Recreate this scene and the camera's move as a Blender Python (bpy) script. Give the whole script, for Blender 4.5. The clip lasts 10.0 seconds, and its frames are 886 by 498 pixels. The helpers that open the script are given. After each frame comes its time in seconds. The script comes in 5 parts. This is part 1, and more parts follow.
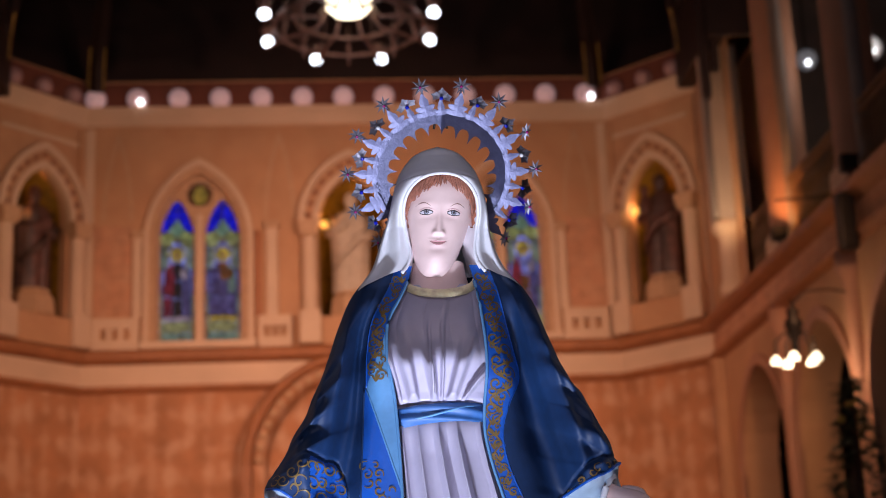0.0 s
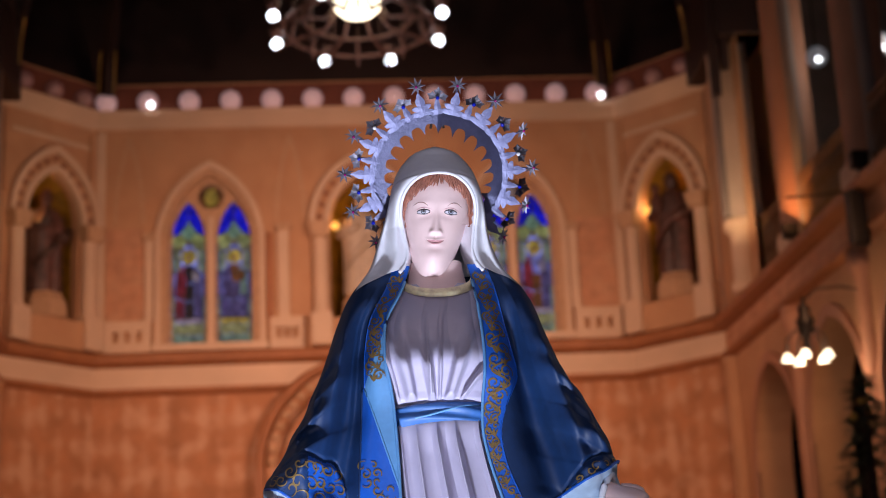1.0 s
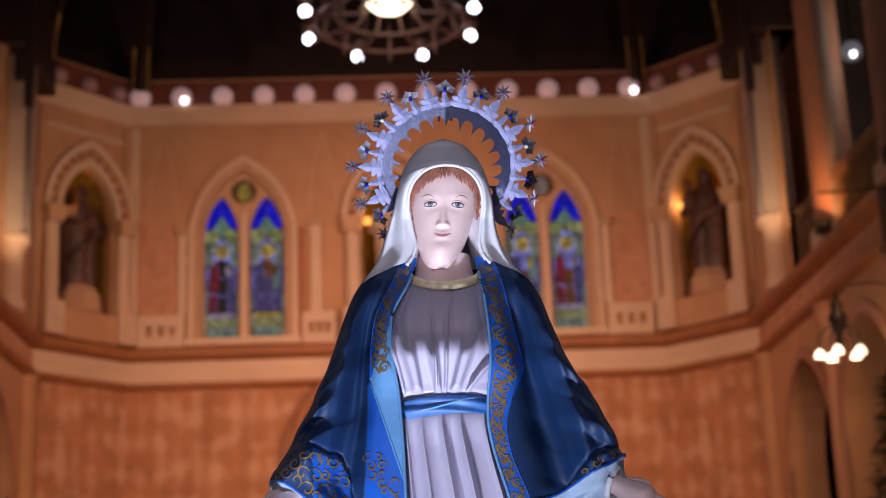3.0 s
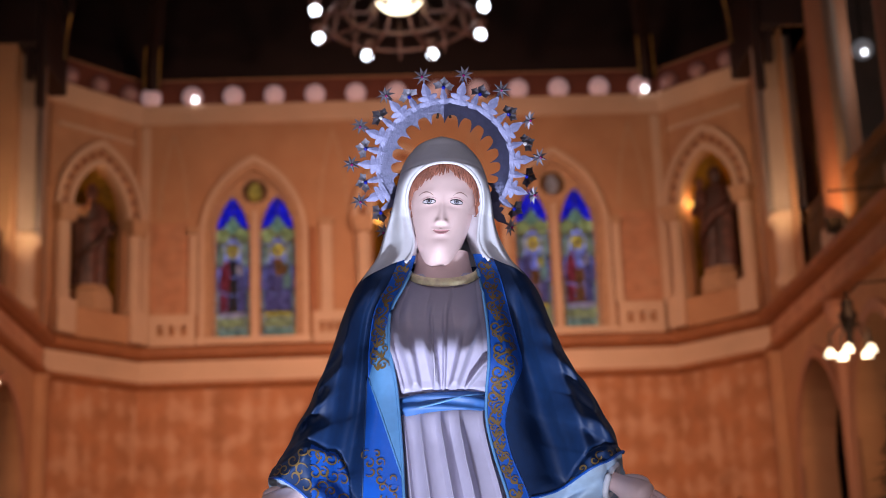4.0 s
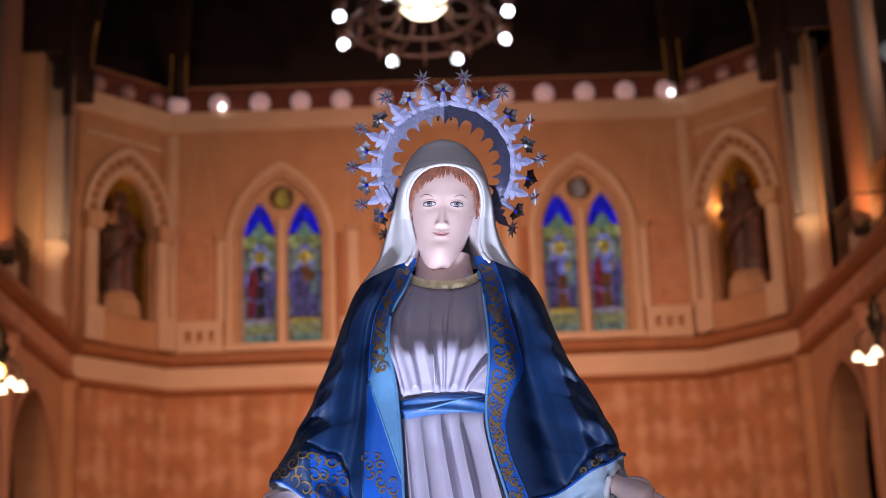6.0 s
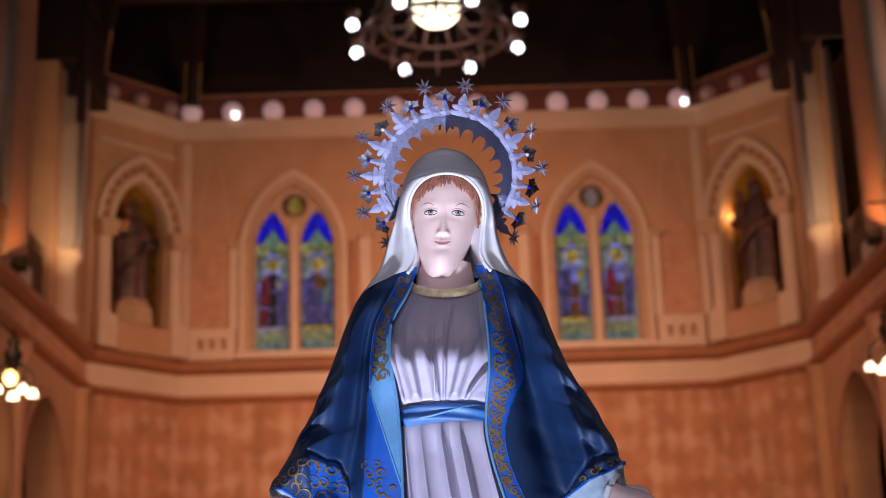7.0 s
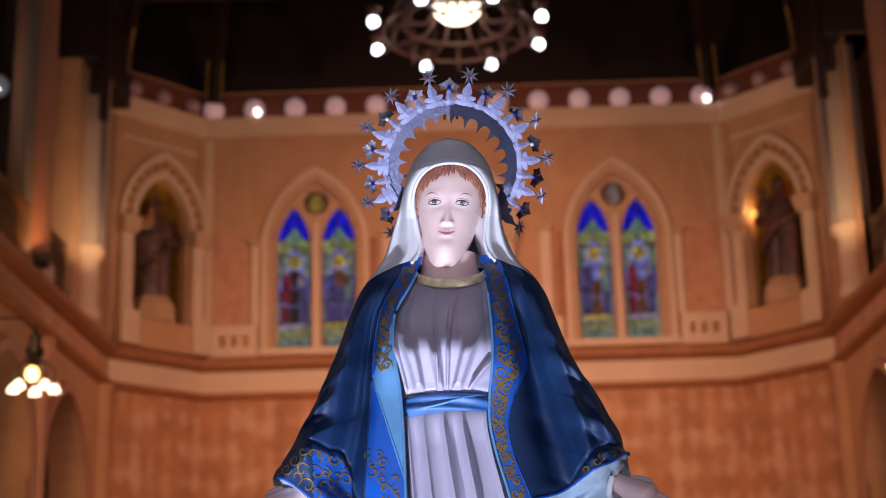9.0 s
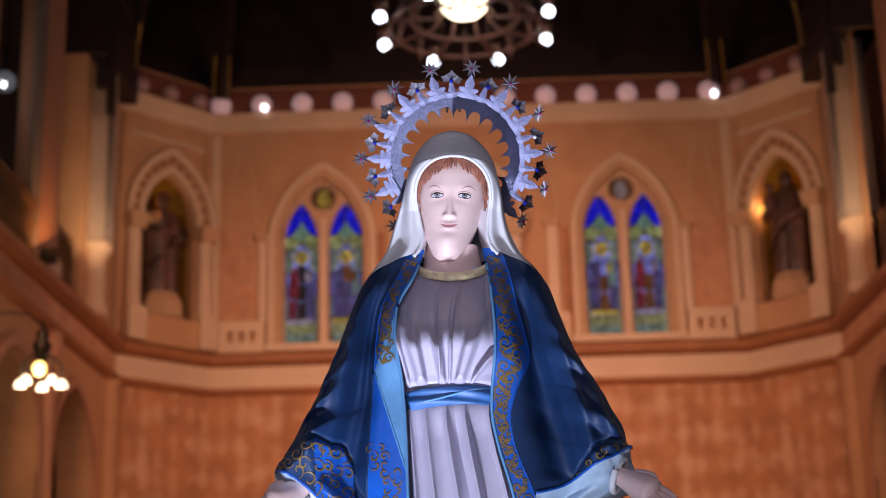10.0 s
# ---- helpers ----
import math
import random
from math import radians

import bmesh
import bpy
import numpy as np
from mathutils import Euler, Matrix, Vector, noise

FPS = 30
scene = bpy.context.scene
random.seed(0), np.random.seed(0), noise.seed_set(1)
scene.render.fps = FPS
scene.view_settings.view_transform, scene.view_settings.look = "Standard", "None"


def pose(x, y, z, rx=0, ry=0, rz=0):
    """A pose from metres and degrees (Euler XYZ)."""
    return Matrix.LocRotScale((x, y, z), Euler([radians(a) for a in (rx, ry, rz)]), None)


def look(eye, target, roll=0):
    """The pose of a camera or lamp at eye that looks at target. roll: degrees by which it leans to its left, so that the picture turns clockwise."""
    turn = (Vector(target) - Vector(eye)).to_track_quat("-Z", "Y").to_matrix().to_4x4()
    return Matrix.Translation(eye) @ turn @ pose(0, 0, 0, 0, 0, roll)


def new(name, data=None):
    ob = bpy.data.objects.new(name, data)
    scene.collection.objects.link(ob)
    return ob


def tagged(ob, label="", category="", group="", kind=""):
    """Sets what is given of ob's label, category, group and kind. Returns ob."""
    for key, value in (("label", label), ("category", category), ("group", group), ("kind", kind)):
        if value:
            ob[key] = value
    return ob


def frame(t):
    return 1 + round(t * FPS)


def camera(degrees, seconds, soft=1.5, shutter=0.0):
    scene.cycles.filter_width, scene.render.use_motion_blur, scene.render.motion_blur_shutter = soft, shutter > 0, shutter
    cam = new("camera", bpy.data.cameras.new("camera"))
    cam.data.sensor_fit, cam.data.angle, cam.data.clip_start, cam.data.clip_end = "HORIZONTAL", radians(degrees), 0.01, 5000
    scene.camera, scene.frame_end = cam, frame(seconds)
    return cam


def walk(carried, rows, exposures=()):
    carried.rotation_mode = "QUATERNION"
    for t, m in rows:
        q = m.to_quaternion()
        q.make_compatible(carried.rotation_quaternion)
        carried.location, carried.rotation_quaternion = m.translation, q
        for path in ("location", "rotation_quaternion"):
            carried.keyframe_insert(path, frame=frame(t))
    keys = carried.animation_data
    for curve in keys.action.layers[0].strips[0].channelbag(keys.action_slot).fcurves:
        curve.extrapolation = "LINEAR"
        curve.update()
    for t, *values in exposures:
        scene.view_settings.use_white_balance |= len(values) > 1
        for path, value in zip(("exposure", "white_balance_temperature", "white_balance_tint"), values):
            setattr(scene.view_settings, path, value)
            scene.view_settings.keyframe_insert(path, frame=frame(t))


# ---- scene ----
# ---- the camera and its walk ----
cam = camera(32.16, 10.0, soft=0.9)
cam.data.dof.use_dof = True
cam.data.dof.focus_distance = 3.36
cam.data.dof.aperture_fstop = 3.5
PATH = [
    (0, -0.3936, -0.0005, 1.5256, 15.546, 2.375, -4.473),
    (0.5, -0.3732, -0.0021, 1.5231, 15.629, 2.584, -4.276),
    (1, -0.3583, -0.0037, 1.5213, 15.585, 2.707, -3.958),
    (1.5, -0.3425, -0.0028, 1.5184, 15.542, 2.627, -3.485),
    (2, -0.3246, -0.0014, 1.5160, 15.507, 2.514, -3.072),
    (2.5, -0.3082, -0.0012, 1.5148, 15.485, 2.366, -2.786),
    (4, -0.2631, -0.0035, 1.5066, 15.471, 2.181, -2.065),
    (4.5, -0.2464, -0.0019, 1.5034, 15.454, 2.250, -1.784),
    (5, -0.2313, 0.0027, 1.5009, 15.471, 2.205, -1.492),
    (5.5, -0.2129, 0.0031, 1.4997, 15.558, 2.240, -1.177),
    (7, -0.1669, -0.0083, 1.4951, 16.054, 1.864, -0.341),
    (7.5, -0.1537, -0.0100, 1.4934, 16.113, 1.769, -0.096),
    (8, -0.1436, -0.0075, 1.4884, 16.153, 1.718, 0.119),
    (8.5, -0.1315, -0.0022, 1.4826, 16.116, 1.566, 0.371),
    (9, -0.1222, 0.0059, 1.4784, 16.017, 1.584, 0.609),
    (9.5, -0.1162, 0.0127, 1.4753, 15.948, 1.639, 0.822),
    (10, -0.1103, 0.0174, 1.4751, 15.868, 1.517, 0.919),
]
walk(cam, [(t, pose(x, y, z, 90 + up, 0, turn) @ pose(0, 0, 0, 0, 0, -lean)) for t, x, y, z, up, lean, turn in PATH])

# ---- world and large lights ----
world = bpy.data.worlds.new("night")
scene.world = world
world.use_nodes = True
world.node_tree.nodes["Background"].inputs[0].default_value = (0.05, 0.035, 0.03, 1)
world.node_tree.nodes["Background"].inputs[1].default_value = 0.18
scene.view_settings.exposure = -0.07


def lamp(name, kind, m, watts, colour, size=0.1, cone=60, blend=0.6):
    data = bpy.data.lights.new(name, kind)
    data.energy, data.color = watts, colour
    if kind == "AREA":
        data.size = size
    else:
        data.shadow_soft_size = size
    if kind == "SPOT":
        data.spot_size, data.spot_blend = radians(cone), blend
    ob = new(name, data)
    ob.matrix_world = m
    return ob


WARM, AMBER, COOL = (1.0, 0.56, 0.45), (1.0, 0.5, 0.2), (0.74, 0.8, 1.0)
# floodlights on the gallery ledges, aimed at the apse
for side in (-1, 1):
    lamp("floodlight_beam", "SPOT", look((side * 4.7, 13.1, 7.0), (side * -2.1, 24, 5.6)), 1640, WARM, 0.15, 72, 1.0)
    lamp("floodlight_beam", "SPOT", look((side * 4.6, 13.0, 6.6), (side * -0.5, 24, 3.8)), 1080, (1.0, 0.51, 0.26), 0.3, 84, 0.9)
# the flood on the floor before the statue
lamp("statue_flood", "SPOT", look((-0.42, 2.14, 0.15), (-0.12, 3.28, 3.1)), 520, COOL, 0.06, 38, 1.0)
# unseen fill lights for the statue's flanks, beside and behind the camera, without lanterns
for side in (-1, 1):
    for y in (5.35, -0.15):
        lamp("lantern_and_fill_light", "POINT", Matrix.Translation((side * 4.75, y, 4.5)), 45, (0.92, 0.9, 1.0), 0.25)
# unseen broad fill on the statue, standing in for nave lamps behind the camera
lamp("nave_fill", "AREA", look((-0.8, -4.0, 2.6), (-0.13, 3.3, 2.2)), 112, (0.86, 0.82, 1.0), 3.0)


# ---- materials ----
def material(name, colour, rough=0.6, metal=0.0, vary=0.15, size=3.0, bump=0.1, fine=60.0, emit=None, coat=0.0):
    """A surface whose colour drifts at two scales and which has a fine relief."""
    m = bpy.data.materials.new(name)
    m.use_nodes = True
    n, l = m.node_tree.nodes, m.node_tree.links
    b = n["Principled BSDF"]
    b.inputs["Roughness"].default_value, b.inputs["Metallic"].default_value = rough, metal
    b.inputs["Coat Weight"].default_value = coat
    c = n.new("ShaderNodeTexCoord")
    big, small = n.new("ShaderNodeTexNoise"), n.new("ShaderNodeTexNoise")
    big.inputs["Scale"].default_value, big.inputs["Detail"].default_value = size, 5
    small.inputs["Scale"].default_value, small.inputs["Detail"].default_value = fine, 3
    for tex in (big, small):
        l.new(c.outputs["Object"], tex.inputs["Vector"])
    ramp = n.new("ShaderNodeValToRGB")
    ramp.color_ramp.elements[0].position, ramp.color_ramp.elements[1].position = 0.3, 0.7
    ramp.color_ramp.elements[0].color = (*[v * (1 - vary) for v in colour], 1)
    ramp.color_ramp.elements[1].color = (*[min(1, v * (1 + vary)) for v in colour], 1)
    mix = n.new("ShaderNodeMath")
    mix.operation = "MULTIPLY_ADD"
    mix.inputs[1].default_value = 0.35
    l.new(small.outputs["Fac"], mix.inputs[0])
    part2 = n.new("ShaderNodeMath")
    part2.operation = "MULTIPLY"
    part2.inputs[1].default_value = 0.65
    l.new(big.outputs["Fac"], part2.inputs[0])
    l.new(part2.outputs[0], mix.inputs[2])
    l.new(mix.outputs[0], ramp.inputs["Fac"])
    l.new(ramp.outputs["Color"], b.inputs["Base Color"])
    if bump:
        bu = n.new("ShaderNodeBump")
        bu.inputs["Strength"].default_value, bu.inputs["Distance"].default_value = bump, 0.01
        l.new(small.outputs["Fac"], bu.inputs["Height"])
        l.new(bu.outputs["Normal"], b.inputs["Normal"])
    if emit:
        b.inputs["Emission Color"].default_value = (*emit[0], 1)
        b.inputs["Emission Strength"].default_value = emit[1]
    return m


CREAM = material("cream_stone", (0.62, 0.43, 0.29), 0.7, vary=0.12, size=1.5)
PLASTER = material("ochre_plaster", (0.5, 0.27, 0.14), 0.8, vary=0.18, size=1.2)
ROSE = material("rose_stencil", (0.5, 0.24, 0.13), 0.8, vary=0.3, size=5)
TERRA = material("terracotta_moulding", (0.34, 0.13, 0.05), 0.6, vary=0.2)
LOWER = material("lower_stencil_wall", (0.42, 0.18, 0.08), 0.8, vary=0.3, size=2.2)
def stencil(m, dark, scale, amount, weight=0.075, slant=1.5):
    """Lays a faded diaper of lozenges over a plaster."""
    n, l = m.node_tree.nodes, m.node_tree.links
    b = n["Principled BSDF"]
    c = n.new("ShaderNodeTexCoord")
    sep = n.new("ShaderNodeSeparateXYZ")
    l.new(c.outputs["Object"], sep.inputs[0])
    waves = []
    for sg in (-1, 1):
        a = n.new("ShaderNodeMath")
        a.operation = "MULTIPLY_ADD"
        a.inputs[1].default_value = sg * slant
        l.new(sep.outputs["X"], a.inputs[0])
        l.new(sep.outputs["Z"], a.inputs[2])
        s = n.new("ShaderNodeMath")
        s.operation = "MULTIPLY"
        s.inputs[1].default_value = scale
        l.new(a.outputs[0], s.inputs[0])
        w = n.new("ShaderNodeMath")
        w.operation = "SINE"
        l.new(s.outputs[0], w.inputs[0])
        waves.append(w)
    mul = n.new("ShaderNodeMath")
    mul.operation = "MULTIPLY"
    l.new(waves[0].outputs[0], mul.inputs[0])
    l.new(waves[1].outputs[0], mul.inputs[1])
    no = n.new("ShaderNodeTexNoise")
    no.inputs["Scale"].default_value, no.inputs["Detail"].default_value = 2.6, 8
    l.new(c.outputs["Object"], no.inputs["Vector"])
    add = n.new("ShaderNodeMath")
    add.operation = "MULTIPLY_ADD"
    add.inputs[1].default_value = weight
    l.new(mul.outputs[0], add.inputs[0])
    l.new(no.outputs["Fac"], add.inputs[2])
    ramp = n.new("ShaderNodeValToRGB")
    ramp.color_ramp.elements[0].position, ramp.color_ramp.elements[1].position = 0.45, 0.68
    ramp.color_ramp.elements[0].color, ramp.color_ramp.elements[1].color = (0, 0, 0, 1), (amount, amount, amount, 1)
    l.new(add.outputs[0], ramp.inputs["Fac"])
    mix = n.new("ShaderNodeMix")
    mix.data_type = "RGBA"
    old = b.inputs["Base Color"].links[0].from_socket
    l.new(ramp.outputs["Color"], mix.inputs["Factor"])
    l.new(old, mix.inputs[6])
    mix.inputs[7].default_value = (*dark, 1)
    l.new(mix.outputs[2], b.inputs["Base Color"])


stencil(LOWER, (0.62, 0.37, 0.23), 6.4, 0.72, 0.13, 1.7)
stencil(ROSE, (0.58, 0.34, 0.2), 26.0, 0.6)
stencil(PLASTER, (0.42, 0.19, 0.09), 5.0, 0.35)
DARKWOOD = material("dark_wood", (0.02, 0.007, 0.005), 0.6, vary=0.4, size=2)
GREYWALL = material("grey_plaster", (0.24, 0.185, 0.16), 0.8)
# near-black colour puts the aisles' shade behind the arches into the wall
AISLE_DARK = material("shaded_aisle_wall", (0.02, 0.011, 0.008), 0.6, vary=0.3, size=2)
FLOORM = material("marble_floor", (0.3, 0.22, 0.17), 0.3)
IRON = material("dark_iron", (0.02, 0.014, 0.012), 0.5, 0.6)
RAILM = material("brown_gilt_metal", (0.2, 0.1, 0.045), 0.5, 0.4, vary=0.3, size=8)
GOLD = material("gold", (0.5, 0.3, 0.07), 0.4, 0.7, vary=0.3, size=8)
MOSAIC = material("gold_mosaic", (0.27, 0.145, 0.012), 0.4, 0.5, vary=0.6, size=7)


# ---- helpers for shapes ----
def finish(bm, name, mats, smooth=False):
    bmesh.ops.recalc_face_normals(bm, faces=bm.faces[:])
    me = bpy.data.meshes.new(name)
    bm.to_mesh(me)
    bm.free()
    for m in mats if isinstance(mats, (list, tuple)) else [mats]:
        me.materials.append(m)
    if smooth:
        me.shade_smooth()
    return me


def thing(name, bm, mats, m=None, smooth=False, label="", category="", group="", kind=""):
    ob = new(name, finish(bm, name, mats, smooth))
    if m is not None:
        ob.matrix_world = m
    return tagged(ob, label, category, group, kind)


def part(name, bm, mats, parent, label="", smooth=False):
    ob = new(name, finish(bm, name, mats, smooth))
    ob.parent = parent
    return tagged(ob, label)


def empty(name, m=None, label="", category="", group="", kind=""):
    ob = new(name)
    if m is not None:
        ob.matrix_world = m
    return tagged(ob, label, category, group, kind)


def box(bm, x0, x1, y0, y1, z0, z1, bevel=0.0):
    r = bmesh.ops.create_cube(bm, size=1, matrix=Matrix.Translation(((x0 + x1) / 2, (y0 + y1) / 2, (z0 + z1) / 2)) @ Matrix.Diagonal((x1 - x0, y1 - y0, z1 - z0, 1)))
    if bevel:
        es = list({e for v in r["verts"] for e in v.link_edges})
        bmesh.ops.bevel(bm, geom=es, offset=bevel, segments=2, affect="EDGES", profile=0.5)
    return bm


def lathe(bm, profile, steps=20, centre=(0, 0, 0), cap=True):
    """A turned body: profile of (radius, z)."""
    rings = []
    for r, z in profile:
        rings.append([bm.verts.new((centre[0] + r * math.cos(2 * math.pi * k / steps), centre[1] + r * math.sin(2 * math.pi * k / steps), centre[2] + z)) for k in range(steps)])
    for a, b in zip(rings, rings[1:]):
        for k in range(steps):
            bm.faces.new((a[k], a[(k + 1) % steps], b[(k + 1) % steps], b[k]))
    if cap:
        bm.faces.new(rings[0][::-1])
        bm.faces.new(rings[-1])
    return bm


def tube(bm, pts, r, steps=8, closed=False):
    """A round bar along points; r may be a number or one for each point."""
    pts = [Vector(p) for p in pts]
    rs = r if isinstance(r, (list, tuple)) else [r] * len(pts)
    rings = []
    n = len(pts)
    for i, p in enumerate(pts):
        a = pts[(i - 1) % n] if closed or i else p
        b = pts[(i + 1) % n] if closed or i < n - 1 else p
        d = (b - a).normalized()
        side = d.cross(Vector((0, 0, 1)) if abs(d.z) < 0.9 else Vector((0, 1, 0))).normalized()
        up = side.cross(d)
        rings.append([bm.verts.new(p + rs[i] * (math.cos(2 * math.pi * k / steps) * side + math.sin(2 * math.pi * k / steps) * up)) for k in range(steps)])
    for i in range(n if closed else n - 1):
        a, b = rings[i], rings[(i + 1) % n]
        for k in range(steps):
            bm.faces.new((a[k], a[(k + 1) % steps], b[(k + 1) % steps], b[k]))
    if not closed:
        bm.faces.new(rings[0][::-1])
        bm.faces.new(rings[-1])
    return bm


def arch_top(c, w, zs, za):
    """The height of a pointed arch over s."""
    h = za - zs
    R = (w * w + h * h) / (2 * w)

    def top(s):
        d = max(0.0, w - abs(s - c))
        return zs + math.sqrt(max(0.0, R * R - (R - d) ** 2))
    return top


def arch(c, w, z0, zs, za, steps=7):
    """An opening: its breakpoints along s, and its bottom and top over s."""
    ss = sorted({round(c + sg * w * (1 - (1 - math.cos(k / steps * math.pi / 2))), 5) for k in range(steps + 1) for sg in (-1, 1)})
    return ss, (lambda s: z0), arch_top(c, w, zs, za)


def rect(a, b, z0, z1):
    return [a, b], (lambda s: z0), (lambda s: z1)


def disc(c, z, r, steps=8):
    ss = [c - r * math.cos(math.pi * k / steps) for k in range(steps + 1)]
    h = lambda s: math.sqrt(max(0.0, r * r - (s - c) ** 2))
    return ss, (lambda s: z - h(s)), (lambda s: z + h(s))


def slab(bm, s0, s1, z0, z1, d0, d1, openings=(), top=None):
    """A wall from s0 to s1, between the depths d0 and d1, with openings cut through it. top: its upper edge over s."""
    top = top or (lambda s: z1)
    cuts = sorted({round(s, 4) for s in [s0, s1] + [s for o in openings for s in o[0] if s0 < s < s1]})

    def quad(pts):
        try:
            bm.faces.new([bm.verts.new(p) for p in pts])
        except ValueError:
            pass
    for a, b in zip(cuts, cuts[1:]):
        m = (a + b) / 2
        inside = sorted((o for o in openings if o[0][0] < m < o[0][-1]), key=lambda o: o[1](m))
        lo = (z0, z0)
        spans = []
        for o in inside:
            spans.append((lo, (o[1](a), o[1](b))))
            lo = (o[2](a), o[2](b))
        spans.append((lo, (top(a), top(b))))
        for (la, lb), (ha, hb) in spans:
            if ha - la < 1e-5 and hb - lb < 1e-5:
                continue
            for d in (d0, d1):
                quad([(a, d, la), (b, d, lb), (b, d, hb), (a, d, ha)])
            quad([(a, d0, la), (b, d0, lb), (b, d1, lb), (a, d1, la)])
            quad([(a, d0, ha), (b, d0, hb), (b, d1, hb), (a, d1, ha)])
        for s in (a, b):
            closed = s in (s0, s1) or any(abs(s - o[0][0]) < 1e-3 or abs(s - o[0][-1]) < 1e-3 for o in openings)
            if closed:
                for (la, lb), (ha, hb) in spans:
                    l, h = (la, ha) if s == a else (lb, hb)
                    quad([(s, d0, l), (s, d1, l), (s, d1, h), (s, d0, h)])
    bmesh.ops.remove_doubles(bm, verts=bm.verts[:], dist=1e-5)
    return bm


def arch_band(bm, c, w0, w1, z0, zs, za0, za1, d0, d1, steps=14):
    """A moulding round a pointed opening, from its foot at z0 up over the apex."""
    def line(w, za):
        t = arch_top(c, w, zs, za)
        left = [(c - w, z0), (c - w, zs)] if z0 < zs - 1e-4 else [(c - w, zs)]
        xs = [c - w * math.cos(k / steps * math.pi / 2) for k in range(1, steps + 1)]
        half = left + [(x, t(x)) for x in xs]
        return half + [(2 * c - x, z) for x, z in half[-2::-1]]
    inner, outer = line(w0, za0), line(w1, za1)
    rows = [[bm.verts.new((x, d, z)) for x, z in ring] for ring, d in ((inner, d0), (inner, d1), (outer, d1), (outer, d0))]
    for k in range(4):
        a, b = rows[k], rows[(k + 1) % 4]
        for i in range(len(a) - 1):
            bm.faces.new((a[i], a[i + 1], b[i + 1], b[i]))
    for i in (0, -1):
        bm.faces.new([r[i] for r in rows])
    return bm


def sweep_section(bm, s0, s1, section):
    """A straight moulding along s with the section of (depth, z)."""
    a = [bm.verts.new((s0, d, z)) for d, z in section]
    b = [bm.verts.new((s1, d, z)) for d, z in section]
    n = len(section)
    for k in range(n):
        bm.faces.new((a[k], a[(k + 1) % n], b[(k + 1) % n], b[k]))
    bm.faces.new(a[::-1])
    bm.faces.new(b)
    return bm


def wall_frame(x, y, tx, ty):
    """Local axes of a wall: s along (tx, ty), d into the room on its right hand, z up."""
    t = Vector((tx, ty, 0)).normalized()
    n = Vector((t.y, -t.x, 0))
    return Matrix(((t.x, n.x, 0, x), (t.y, n.y, 0, y), (0, 0, 1, 0), (0, 0, 0, 1)))


# ---- the apse and the nave ----
W, KY, D = 5.5, 22.25, 24.0
PL = math.hypot(1.2, D - 22.7)
F_MID = wall_frame(0, D, 1, 0)
F_RIGHT = wall_frame(4.3, D, 1.2, 22.7 - D)
F_LEFT = wall_frame(-5.5, 22.7, 1.2, D - 22.7)
F_NAVE_R = wall_frame(W, 22.7, 0, -1)
F_NAVE_L = wall_frame(-W, -6, 0, 1)
TOPZ = 11.2
HALF = 0.52


def wall_window(c):
    return arch(c, 0.72, 6.76, 8.46, 9.62)


def niche_hole(c):
    return arch(c, HALF, 7.12, 8.66, 9.5)


walls = [
    ("wall_apse_middle", F_MID, -4.3, 4.3, [wall_window(-2.45), wall_window(2.45), niche_hole(0)]),
    ("wall_apse_right", F_RIGHT, 0, PL, [niche_hole(PL / 2), arch(PL / 2 + 0.05, 0.36, 0, 3.2, 3.95)]),
    ("wall_apse_left", F_LEFT, 0, PL, [niche_hole(PL / 2 + 0.045)]),
]
for name, f, s0, s1, holes in walls:
    thing(name, slab(bmesh.new(), s0, s1, 6.3, TOPZ, -0.5, 0, [h for h in holes if h[1](h[0][0]) > 6]), [PLASTER], f, label="ochre plastered apse wall with carved niches", category="wall", kind="structure")
    low = [h for h in holes if h[1](h[0][0]) < 6]
    thing(name.replace("wall_", "lower_wall_"), slab(bmesh.new(), s0, s1, 0, 6.3, -0.5, 0, low), [LOWER], f, label="lower apse wall with a faded reddish stencil", category="wall", kind="structure")
    bm = sweep_section(bmesh.new(), s0 - 0.02, s1 + 0.02, [(0, 6.42), (0.1, 6.44), (0.2, 6.5), (0.22, 6.58), (0.16, 6.64), (0, 6.66)])
    thing("trim", bm, [TERRA], f, label="terracotta ledge moulding round the apse", category="moulding", kind="structure")
    bm = sweep_section(bmesh.new(), s0 - 0.01, s1 + 0.01, [(0, 6.08), (0.07, 6.08), (0.07, 6.42), (0, 6.42)])
    thing("trim", bm, [CREAM], f, label="plain cream band under the ledge", category="moulding", kind="structure")
    bm = sweep_section(bmesh.new(), s0 - 0.015, s1 + 0.015, [(0, 5.97), (0.05, 5.98), (0.11, 6.03), (0.12, 6.08), (0, 6.08)])
    thing("trim", bm, [TERRA], f, label="terracotta moulding under the cream band", category="moulding", kind="structure")
    bm = sweep_section(bmesh.new(), s0 - 0.03, s1 + 0.03, [(0, 10.4), (0.04, 10.42), (0.07, 10.5), (0.12, 10.6), (0.15, 10.7), (0, 10.72)])
    thing("trim", bm, [CREAM], f, label="cream cornice at the head of the apse wall", category="cornice", kind="structure")

N1 = 28.7
